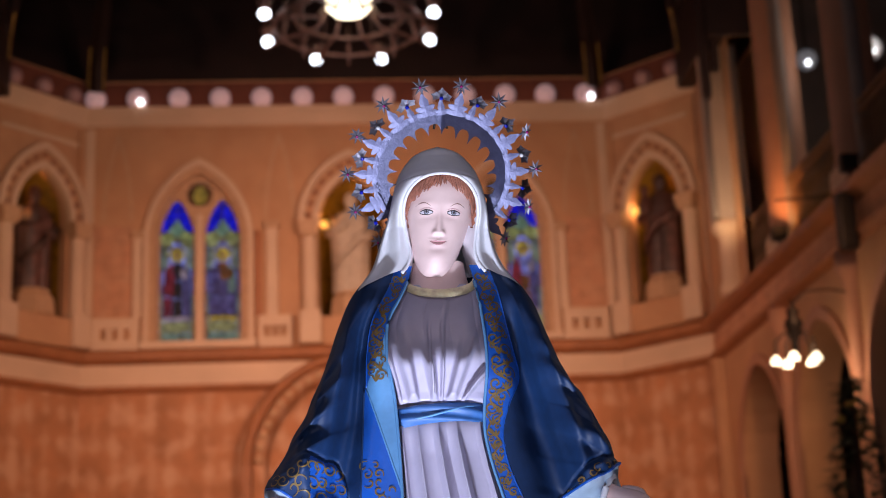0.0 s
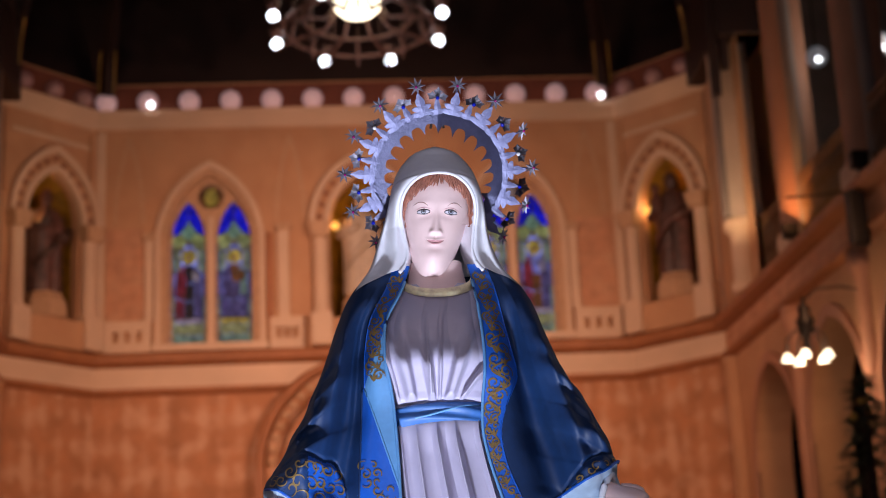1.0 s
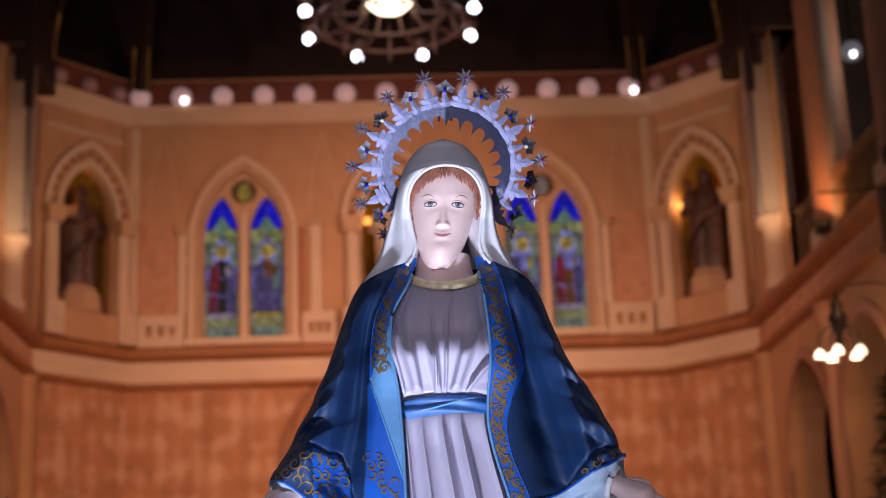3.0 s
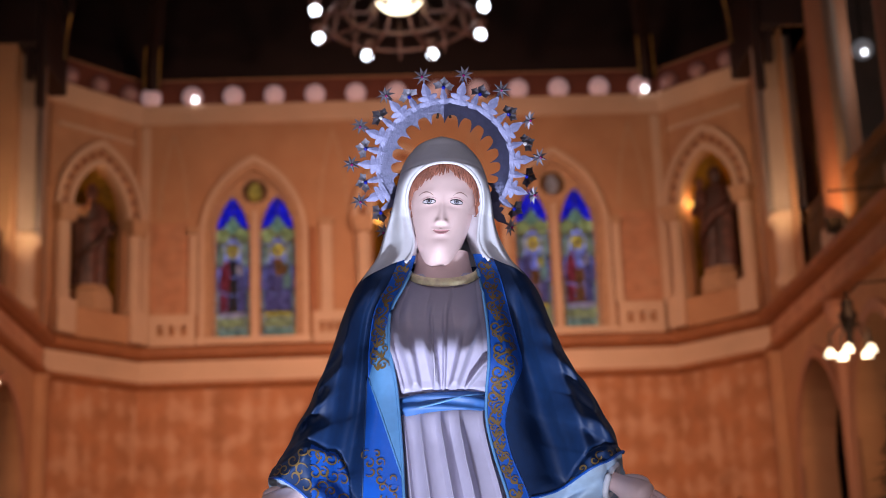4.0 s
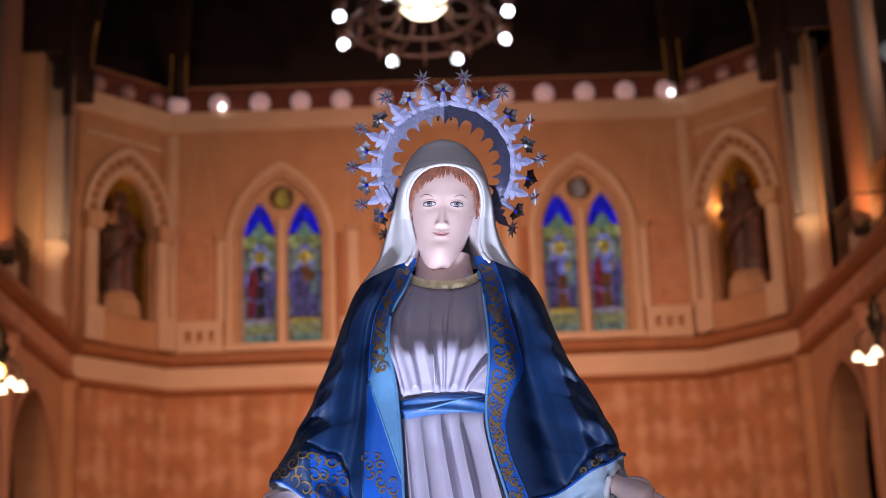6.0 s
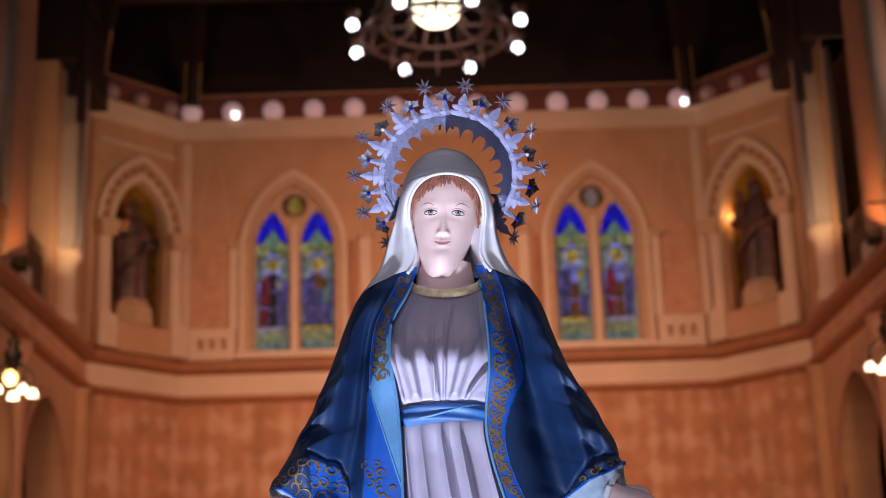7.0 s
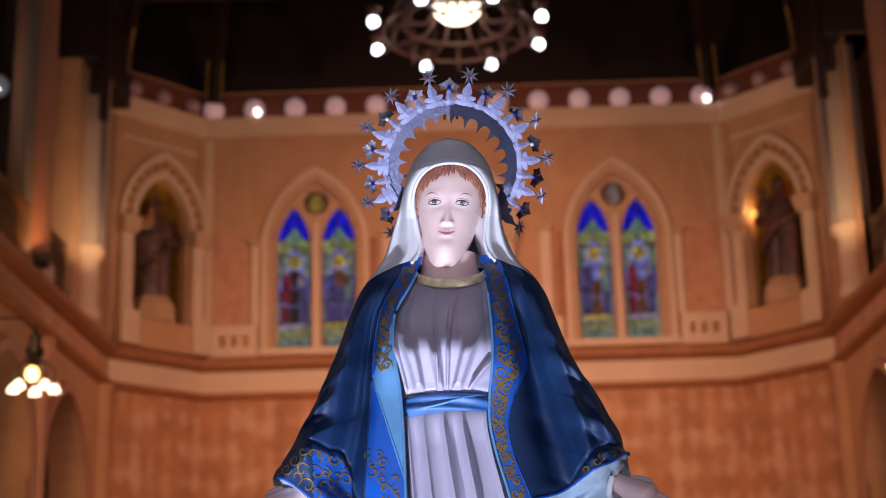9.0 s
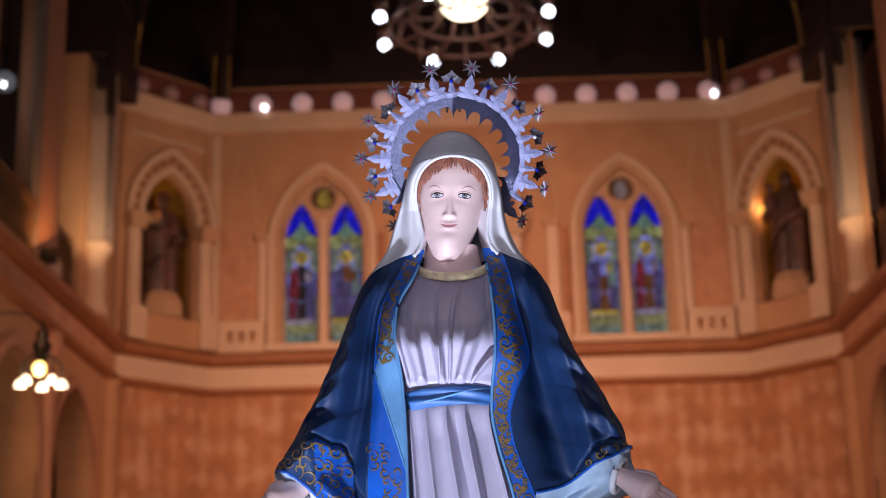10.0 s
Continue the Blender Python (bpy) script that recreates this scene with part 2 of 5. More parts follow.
# arcade below, gallery above
bays = [21.7 - 1.2 - 2.75 * k for k in range(9)]
for name, f, sgn in (("right", F_NAVE_R, 1), ("left", F_NAVE_L, -1)):
    at = (lambda y: 22.7 - y) if sgn > 0 else (lambda y: y + 6)
    holes = [arch(at(y), 1.15, 0, 4.15, 5.5) for y in bays]
    thing("wall_nave_" + name, slab(bmesh.new(), 0, N1, 0, 6.45, -0.5, 0, holes), [PLASTER], f, label="ochre nave wall with pointed arcade", category="wall", kind="structure")
    for sec, m, lab in (([(0, 6.42), (0.1, 6.44), (0.2, 6.5), (0.22, 6.58), (0.16, 6.64), (-0.3, 6.66), (-0.3, 6.45), (0, 6.45)], TERRA, "terracotta gallery ledge"), ([(0, 5.97), (0.05, 5.98), (0.11, 6.03), (0.12, 6.08), (0, 6.08)], TERRA, "terracotta string moulding")):
        thing("trim", sweep_section(bmesh.new(), 0, N1, sec), [m], f, label=lab + " along the nave", category="moulding", kind="structure")
    # the solid pier by the apse, up to the roof
    a, b = sorted((at(22.7), at(20.6)))
    thing("wall_pier_" + name, slab(bmesh.new(), a, b, 6.66, 10.45, -0.5, -0.02), [PLASTER], f, label="plastered pier between apse and gallery", category="wall", kind="structure")
    aisle = 9.0 * sgn
    lo, hi = sorted((aisle, aisle + 0.3 * sgn))
    thing("wall_gallery_" + name, box(bmesh.new(), lo, hi, -6, 24, 6.2, 12.5), [GREYWALL], label="dim plastered outer gallery wall", category="wall", kind="structure")
    thing("wall_aisle_" + name, box(bmesh.new(), lo, hi, -6, 24, 0, 6.2), [AISLE_DARK], label="plain outer aisle wall coloured dark for shade", category="wall", kind="structure")
    bm = box(bmesh.new(), min(W * sgn + 0.5 * sgn, aisle), max(W * sgn + 0.5 * sgn, aisle), -6, 22.7, 6.2, 6.4)
    thing("gallery_floor", bm, [DARKWOOD], label="dark gallery floor over the aisle", category="floor", kind="structure")
    bm = box(bmesh.new(), min(W * sgn, aisle), max(W * sgn, aisle), 22.7, 23.0, 0, 6.2)
    thing("wall_aisle_end_" + name, bm, [AISLE_DARK], label="plain aisle end wall coloured dark for shade", category="wall", kind="structure")
    bm = box(bmesh.new(), min(W * sgn, aisle), max(W * sgn, aisle), 22.7, 23.0, 6.2, 12.5)
    thing("wall_end_" + name, bm, [GREYWALL], label="plain end wall of the gallery", category="wall", kind="structure")

thing("floor", box(bmesh.new(), -9.3, 9.3, -6.3, 25, -0.2, 0), [FLOORM], label="polished stone church floor", category="floor", kind="structure")
thing("wall_south", box(bmesh.new(), -9.3, 9.3, -6.3, -6, 0, 16), [GREYWALL], label="plain rear wall of the church", category="wall", kind="structure")

# the roof: dark boards on a pitch, with beams
bm = bmesh.new()
for s in (-1, 1):
    vs = [bm.verts.new(p) for p in ((s * 9.3, -6.3, 12.2), (s * 9.3, 25, 12.2), (0, 25, 15.5), (0, -6.3, 15.5))]
    bm.faces.new(vs)
thing("ceiling", bm, [DARKWOOD], label="dark timber church ceiling", category="ceiling", kind="structure")
thing("wall_north", slab(bmesh.new(), -9.3, 9.3, 11.2, 15.6, 0, 0.3), [DARKWOOD], Matrix.Translation((0, 24.3, 0)), label="dark timber wall over the apse", category="wall", kind="structure")

# ---- the statue ----
SKIN = material("painted_skin", (0.78, 0.57, 0.55), 0.5, vary=0.05, size=12, bump=0.03, coat=0.08)
HAIRM = material("painted_hair", (0.3, 0.11, 0.07), 0.45, vary=0.35, size=60, bump=0.15, fine=200)
VEILM = material("white_veil_paint", (0.72, 0.73, 0.79), 0.45, vary=0.07, size=14, bump=0.04, coat=0.15)
DRESSM = material("white_dress_paint", (0.47, 0.44, 0.57), 0.4, vary=0.05, size=10, bump=0.03, coat=0.15)
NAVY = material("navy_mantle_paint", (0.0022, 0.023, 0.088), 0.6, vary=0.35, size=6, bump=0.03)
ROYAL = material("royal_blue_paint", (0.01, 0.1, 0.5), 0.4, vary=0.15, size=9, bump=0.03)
LINING = material("pale_blue_lining", (0.11, 0.3, 0.58), 0.5, vary=0.15, size=9, bump=0.03, coat=0.05)
SASH = material("blue_sash_paint", (0.04, 0.14, 0.4), 0.5, vary=0.2, size=20, bump=0.03, coat=0.05)
SCROLL = material("gold_paint", (0.2, 0.125, 0.04), 0.5, 0.15, vary=0.25, size=40, bump=0.05)
COLLARM = material("cream_gold_collar", (0.85, 0.68, 0.42), 0.4, vary=0.35, size=55, bump=0.1)
INK = material("dark_eye_paint", (0.03, 0.016, 0.018), 0.3, vary=0.1)
IRISM = material("grey_eye_paint", (0.34, 0.38, 0.46), 0.2, vary=0.2, size=200)
LIPM = material("rose_lip_paint", (0.52, 0.24, 0.26), 0.7, vary=0.08)
BROWM = material("brown_brow_paint", (0.26, 0.13, 0.11), 0.4, vary=0.1)
EYEM = material("white_eye_paint", (0.62, 0.6, 0.66), 0.2, vary=0.03)
HEMM = material("white_blue_hem_lining", (0.42, 0.56, 0.72), 0.35, vary=0.15, size=14, bump=0.03, coat=0.2)
STATUE_MATS = [SKIN, HAIRM, VEILM, DRESSM, NAVY, ROYAL, LINING, SASH, SCROLL, COLLARM, INK, IRISM, LIPM, BROWM, EYEM, HEMM]
S_SKIN, S_HAIR, S_VEIL, S_DRESS, S_NAVY, S_ROYAL, S_LIN, S_SASH, S_GOLD, S_COLLAR, S_INK, S_IRIS, S_LIP, S_BROW, S_EYE, S_HEM = range(16)
FOOT = 0.95


def curve(*pairs):
    """A smooth line through (z, value) pairs."""
    pairs = sorted(pairs)
    zs, vs = [p[0] for p in pairs], [p[1] for p in pairs]
    zs, vs = np.array(zs), np.array(vs)
    slope = np.gradient(vs, zs)

    def f(z):
        if z <= zs[0]:
            return float(vs[0])
        if z >= zs[-1]:
            return float(vs[-1])
        i = int(np.searchsorted(zs, z)) - 1
        h = zs[i + 1] - zs[i]
        t = (z - zs[i]) / h
        return float((2 * t**3 - 3 * t**2 + 1) * vs[i] + (t**3 - 2 * t**2 + t) * h * slope[i] + (3 * t**2 - 2 * t**3) * vs[i + 1] + (t**3 - t**2) * h * slope[i + 1])
    return f


def step(a, b, x):
    t = min(1.0, max(0.0, (x - a) / (b - a)))
    return t * t * (3 - 2 * t)


def bell(x, w):
    return math.exp(-(x / w) ** 2)


# half-width of the mantle on either side, and its opening's edges
sil_l = curve((0.95, 0.26), (1.5, 0.27), (1.84, 0.3), (1.9, 0.4), (1.941, 0.392), (1.977, 0.374), (2.014, 0.352), (2.057, 0.326), (2.113, 0.303), (2.151, 0.284), (2.214, 0.261), (2.291, 0.235), (2.356, 0.206), (2.381, 0.188), (2.42, 0.14), (2.45, 0.09))
sil_r = curve((0.95, 0.26), (1.5, 0.27), (1.84, 0.3), (1.88, 0.38), (1.906, 0.376), (1.968, 0.361), (2.018, 0.339), (2.069, 0.317), (2.108, 0.294), (2.134, 0.277), (2.198, 0.249), (2.264, 0.227), (2.343, 0.199), (2.383, 0.172), (2.42, 0.13), (2.45, 0.09))
edge_l = curve((0.95, -0.1), (1.5, -0.105), (1.87, -0.113), (1.97, -0.115), (2.09, -0.121), (2.216, -0.135), (2.28, -0.128), (2.34, -0.098), (2.37, -0.084), (2.45, -0.06))
edge_r = curve((0.95, 0.17), (1.5, 0.15), (1.867, 0.102), (1.96, 0.078), (2.02, 0.068), (2.085, 0.07), (2.15, 0.078), (2.27, 0.078), (2.362, 0.069), (2.45, 0.05))
trim_l = curve((2.127, -0.181), (2.217, -0.176), (2.28, -0.164), (2.37, -0.121), (2.45, -0.1))
trim_r = curve((0.95, 0.23), (1.5, 0.2), (1.865, 0.144), (1.96, 0.112), (2.023, 0.106), (2.084, 0.124), (2.144, 0.152), (2.207, 0.146), (2.271, 0.131), (2.361, 0.115), (2.45, 0.09))
front = curve((0.95, 0.2), (1.5, 0.175), (1.86, 0.15), (1.97, 0.135), (2.09, 0.125), (2.15, 0.128), (2.22, 0.112), (2.3, 0.082), (2.37, 0.05), (2.45, 0.03))
back = curve((0.95, 0.24), (1.5, 0.2), (2.0, 0.16), (2.25, 0.13), (2.38, 0.1), (2.45, 0.06))
arm = curve((1.5, 0.0), (1.84, 0.02), (1.95, 0.075), (2.05, 0.07), (2.15, 0.055), (2.25, 0.035), (2.35, 0.012), (2.42, 0.0))


# the sleeves' hems, and the tops of their gold-figured cuffs, over the distance from the middle
hem_l = curve((0.2, 1.8), (0.25, 1.82), (0.28, 1.842), (0.306, 1.865), (0.331, 1.888), (0.356, 1.905), (0.386, 1.919), (0.42, 1.93))
hem_r = curve((0.1, 1.835), (0.146, 1.852), (0.183, 1.8625), (0.221, 1.877), (0.259, 1.898), (0.293, 1.915), (0.324, 1.929), (0.347, 1.946), (0.38, 1.96))
cuff_l = curve((0.222, 1.84), (0.2255, 1.893), (0.2388, 1.944), (0.275, 1.966), (0.319, 1.975), (0.356, 1.954), (0.4, 1.95))
cuff_r = curve((0.235, 1.885), (0.2525, 1.912), (0.272, 1.934), (0.299, 1.948), (0.337, 1.957), (0.38, 1.97))


def below_hem(u, z, side):
    """How far a place lies below the sleeve's hem."""
    x = side * u
    return ((hem_l(x) if side < 0 else hem_r(x)) - z) if x > (0.2 if side < 0 else 0.15) else -0.1


def on_cuff(u, z, side):
    x = side * u
    return x > (0.222 if side < 0 else 0.24) and z < (cuff_l(x) if side < 0 else cuff_r(x))


# pleats of the sleeves: (angle, height) at foot and head, width, height
SLEEVE_FOLDS = ((34, 1.86, 48, 2.2, 4.0, 0.012), (44, 1.9, 70, 2.14, 4.5, 0.011), (55, 1.96, 84, 2.1, 4.0, 0.01), (29, 1.84, 33, 2.26, 2.5, 0.009))


def mantle_v(phi, z, side):
    """How far forward the mantle lies: phi runs from its front edge (0) over the flank (90) to the back (180)."""
    c = math.cos(phi)
    mid = -0.015 + 0.5 * arm(z)
    v = mid + (front(z) - mid) * c if c > 0 else mid + (back(z) + mid) * c
    d = math.degrees(phi)
    low = step(2.34, 2.2, z)
    v += arm(z) * bell(d - 52, 22) - 0.062 * low * bell(d - 27, 10)
    # hanging folds of the sleeve and of the body
    sl = step(2.22, 2.05, z) * step(1.5, 1.85, z) * bell(d - 55, 22)
    w = math.sin(2 * math.pi * (z * 7.6 + side * 0.3 + (d / 90) ** 1.5 * 1.5))
    v += 0.011 * sl * (abs(w) ** 0.6 * (1 if w > 0 else -1))
    v += 0.007 * step(2.3, 2.12, z) * math.sin(2 * math.pi * (z * 15 + (d / 90) ** 2 * 2.2 + 0.4 * side)) * bell(d - 62, 20)
    for d0, z0, d1, z1, wd, h in SLEEVE_FOLDS:
        t = (z - z0) / (z1 - z0)
        if -0.3 < t < 1.3:
            v += h * bell(d - d0 - (d1 - d0) * t - 3 * side, wd) * step(-0.3, 0.2, t) * step(1.3, 0.8, t)
    v += 0.004 * step(2.3, 2.1, z) * math.sin(d * 0.33 + 3 * z + side) * step(20, 35, d)
    v += 0.004 * math.sin(d * 0.12 + 9 * z) * step(2.4, 2.3, z) * step(5, 20, d)
    return v


def mantle_point(phi, z, side):
    e, s = (edge_l(z), -sil_l(z)) if side < 0 else (edge_r(z), sil_r(z))
    d = math.degrees(phi)
    if d <= 90:
        u = e + (s - e) * math.sin(phi)
        fold = step(2.2, 2.0, z) * step(1.5, 1.8, z)
        u += side * 0.005 * fold * math.sin(2 * math.pi * z * 9 + side) * step(60, 90, d)
    else:
        u = s * math.sin(phi)
    v = mantle_v(phi, z, side)
    if z < 2.0 and 15 < d <= 120:
        b = below_hem(u, z, side)
        v -= 0.05 * step(0.0, 0.03, b) * step(1.7, 1.82, z) * step(120, 95, d)
        x = side * u
        if d < 95 and x > 0.2:
            # the cuff stands proud under a soft roll
            top = cuff_l(x) if side < 0 else cuff_r(x)
            if b < 0.004:
                v += (0.009 if side < 0 else 0.005) * step(0.0, 0.008, top - z) * step(0.215, 0.232, x) - 0.01 * bell(z - top - 0.006, 0.005) * step(0.22, 0.25, x)
    return u, v


def on_mantle(u, z, side, lift=0.0015):
    e, s = (edge_l(z), -sil_l(z)) if side < 0 else (edge_r(z), sil_r(z))
    r = min(1.0, max(0.0, (u - e) / (s - e)))
    phi = math.asin(r)
    a, b = mantle_point(phi, z, side), mantle_point(phi + 0.02, z, side)
    n = Vector((-(b[1] - a[1]), b[0] - a[0])) * (1 if side > 0 else -1)
    n.normalize()
    return Vector((u + n.x * lift, -(a[1] + n.y * lift), z))


def grid(bm, rows, index):
    """Faces over rows of points; index(i, j) gives the material."""
    vs = [[bm.verts.new(p) for p in row] for row in rows]
    for i in range(len(vs) - 1):
        for j in range(len(vs[0]) - 1):
            try:
                f = bm.faces.new((vs[i][j], vs[i][j + 1], vs[i + 1][j + 1], vs[i + 1][j]))
                f.material_index, f.smooth = index(i, j), True
            except ValueError:
                pass
    return vs


def rope(bm, pts, r, index, steps=6, closed=False):
    known = set(bm.faces)
    tube(bm, pts, r, steps, closed)
    for f in bm.faces:
        if f not in known:
            f.material_index, f.smooth = index, True


def add_mantle(bm):
    zs = [FOOT + (1.8 - FOOT) * k / 14 for k in range(14)] + [1.8 + 0.614 * k / 230 for k in range(231)]
    phis = [math.radians(a) for a in list(np.linspace(0, 90, 140)) + list(np.linspace(93, 180, 24))]
    for side in (-1, 1):
        def index(i, j):
            u, z = rows[i][j][0], zs[i]
            d = math.degrees(phis[j])
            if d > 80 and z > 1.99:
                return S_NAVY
            if 1.72 < z < 1.99 and d < 115 and side * u > 0.15:
                if below_hem(u, z, side) > 0.0:
                    return S_HEM
                # the left cuff's shaded outer half is painted navy, its lit inner half royal
                if on_cuff(u, z, side):
                    return S_ROYAL if side < 0 and u > -0.302 else S_NAVY
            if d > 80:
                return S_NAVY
            if side < 0:
                if z > 2.127:
                    if z < 2.25 and u > -0.135 - (2.25 - z) * 0.37:
                        return S_LIN
                    return S_ROYAL if u > trim_l(z) else S_NAVY
                if u > -0.181 + (2.127 - z) * 0.3 and z > 1.87:
                    return S_LIN
                return S_ROYAL if u > -0.185 - (2.127 - z) * 0.06 else S_NAVY
            return S_ROYAL if u < trim_r(z) else S_NAVY
        rows = []
        for z in zs:
            row = []
            for p in phis:
                u, v = mantle_point(p, z, side)
                row.append((u, -v, z))
            rows.append(row)
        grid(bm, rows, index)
        # the rolled edge along the opening
        e = edge_l if side < 0 else edge_r
        rope(bm, [on_mantle(e(z), z, side, 0.0) for z in np.linspace(1.0, 2.375, 90)], 0.0035, S_LIN)
        if side < 0:
            rope(bm, [on_mantle(-0.181 + (2.127 - z) * 0.3, z, side, 0.0) for z in np.linspace(1.9, 2.127, 30)], 0.0022, S_LIN)
        if side < 0:
            rope(bm, [on_mantle(-0.185 - (2.127 - z) * 0.06, z, side, 0.0) for z in np.linspace(1.6, 2.127, 60)], 0.0026, S_NAVY)
        x0, x1 = (0.225, sil_l(1.919)) if side < 0 else (0.152, sil_r(1.945))
        hem = hem_l if side < 0 else hem_r
        rope(bm, [on_mantle(side * x, hem(x) + 0.001, side, 0.001) for x in np.linspace(x0, x1 - 0.004, 40)], 0.0032, S_ROYAL)
        t = trim_l if side < 0 else trim_r
        rope(bm, [on_mantle(t(z), z, side, 0.0) for z in np.linspace(2.13 if side < 0 else 1.6, 2.37, 60)], 0.0016, S_ROYAL, 5)


def scroll(bm, place, u, z, size, hand, turns=1.25, width=0.0034, lean=0.0):
    """A flat gold curl painted on a surface, with a leaf at its root."""
    pts = []
    for k in range(22):
        q = k / 21
        a = hand * (2 * math.pi * turns * q) + lean
        r = size * (1 - 0.8 * q)
        pts.append((u + r * math.cos(a) - size * math.cos(lean) * 0.2, z + r * math.sin(a)))
    ribbon(bm, place, pts, width)


def ribbon(bm, place, pts, width):
    """A painted stroke, thick in its middle."""
    n = len(pts)
    last = None
    for k, (u, z) in enumerate(pts):
        a, b = pts[max(0, k - 1)], pts[min(n - 1, k + 1)]
        d = Vector((b[0] - a[0], b[1] - a[1]))
        if d.length < 1e-9:
            continue
        d.normalize()
        w = width * 0.5 * (0.35 + 0.65 * math.sin(math.pi * min(1.0, (k + 0.5) / n)))
        pair = [bm.verts.new(place(u - d.y * w * s, z + d.x * w * s)) for s in (-1, 1)]
        if last:
            f = bm.faces.new((last[0], last[1], pair[1], pair[0]))
            f.material_index, f.smooth = S_GOLD, True
        last = pair


def add_scrolls(bm):
    rnd = random.Random(4)
    for side, z0, z1, inner, outer in ((-1, 2.15, 2.402, edge_l, trim_l), (1, 1.84, 2.402, edge_r, trim_r)):
        z, hand = z0, 1
        place = lambda u, zz, side=side: on_mantle(u, zz, side, 0.0012)
        stem = []
        for k in range(int((z1 - z0) / 0.004)):
            zz = z0 + 0.004 * k
            a, b = inner(zz), outer(zz)
            stem.append(((a + b) / 2 + 0.3 * (b - a) * math.sin(zz * 2 * math.pi / 0.062), zz))
        ribbon(bm, place, stem, 0.0042)
        while z < z1:
            a, b = inner(z), outer(z)
            w = abs(b - a)
            m = (a + b) / 2
            scroll(bm, place, m + hand * w * 0.16, z, min(0.016, w * 0.27), hand, 1.3, 0.0042, rnd.uniform(-0.6, 0.6))
            scroll(bm, place, m - hand * w * 0.24, z + 0.011, min(0.01, w * 0.17), -hand, 1.1, 0.0036, rnd.uniform(-2, 2))
            if rnd.random() < 0.8:
                for q in (-0.5, 0.0, 0.5):
                    ribbon(bm, place, [(m - hand * w * 0.1 + 0.016 * s * math.sin(q), z - 0.012 + 0.016 * s * math.cos(q)) for s in np.linspace(0, 1, 7)], 0.0042)
            z += 0.026
            hand = -hand
    # the folded panel low on one side, and both sleeves' borders
    for k in range(7):
        z = 1.85 + 0.018 * k
        for q in range(2):
            u = -0.132 - 0.024 * q + rnd.uniform(-0.004, 0.004) - 0.006 * k * (k > 3)
            scroll(bm, lambda a, b: on_mantle(a, b, -1, 0.0015), u, z, rnd.uniform(0.008, 0.0125), 1 if (k + q) % 2 else -1, rnd.uniform(0.7, 1.1), 0.0036, rnd.uniform(-3, 3))
    for side in (-1, 1):
        place = lambda a, b, side=side: on_mantle(a, b, side, 0.002)
        for k in range(8):
            x = 0.246 + 0.0185 * k
            lo = (hem_l if side < 0 else hem_r)(x)
            hi = (cuff_l if side < 0 else cuff_r)(x)
            n = max(1, int((hi - lo) / 0.03))
            for q in range(n):
                z = lo + (hi - lo) * (q + 0.5) / n
                if x < (sil_l(z) if side < 0 else sil_r(z)) - 0.01:
                    scroll(bm, place, side * x + rnd.uniform(-0.003, 0.003), z + rnd.uniform(-0.003, 0.003), min(0.0155, 0.36 * (hi - lo)) * rnd.uniform(0.75, 1.1), 1 if (k + q) % 2 else -1, rnd.uniform(0.8, 1.3), 0.0036, rnd.uniform(-3, 3))


dress_v = curve((0.95, 0.19), (1.5, 0.155), (1.86, 0.125), (1.97, 0.11), (2.04, 0.1), (2.062, 0.094), (2.09, 0.094), (2.1, 0.116), (2.115, 0.123), (2.15, 0.134), (2.185, 0.139), (2.22, 0.121), (2.26, 0.083), (2.31, 0.05), (2.36, 0.03), (2.38, 0.02))


# folds of the bodice: foot (s, z), head (s, z), width, height
FOLDS = ((-0.42, 2.1, -0.56, 2.24, 0.1, 0.028), (-0.08, 2.1, -0.13, 2.17, 0.065, 0.027), (-0.11, 2.14, -0.1, 2.24, 0.022, 0.016),
         (0.04, 2.11, 0.11, 2.25, 0.03, 0.02), (0.2, 2.1, 0.48, 2.22, 0.1, 0.028), (0.42, 2.1, 0.7, 2.15, 0.045, 0.022), (-0.64, 2.1, -0.75, 2.2, 0.04, 0.014))


def dress_point(s, z):
    """s from -1 to 1 across the opening."""
    a, b = edge_l(z) - 0.035, edge_r(z) + 0.035
    u = (a + b) / 2 + s * (b - a) / 2
    v = dress_v(z) * (1 - 0.5 * (s * 0.95) ** 4)
    # puffed folds fanning up out of the sash, soft pleats towards the collar
    if z > 2.075:
        g = step(2.091, 2.106, z)
        for s0, z0, s1, z1, w, h in FOLDS:
            t = (z - z0) / (z1 - z0)
            v += g * 1.1 * h * math.exp(-min(30.0, ((s - s0 - (s1 - s0) * t) / (w * (0.75 + 0.45 * max(0.0, t)))) ** 4)) * step(-0.7, -0.1, t) * step(1.7, 0.7, t) * (1 - 0.65 * step(2.16, 2.21, z))
        v -= 0.011 * g * step(2.25, 2.12, z)
        v += 0.0035 * (abs(math.sin(s * 7.5 + 2 * z)) ** 0.5 - 0.75) * step(2.14, 2.22, z) * step(2.37, 2.34, z)
    else:
        g = step(2.06, 1.98, z)
        x = s * (5.5 + 0.4 * math.sin(7 * s))
        v += (0.004 + 0.014 * g) * (1 - abs(math.sin(x * math.pi * 0.55 + 0.3)) ** 0.6 * 1.6)
        v += 0.006 * (abs(math.sin(s * 13 + 0.8 + 2 * z)) ** 0.5 - 0.75) * g
    return Vector((u, -v, z))


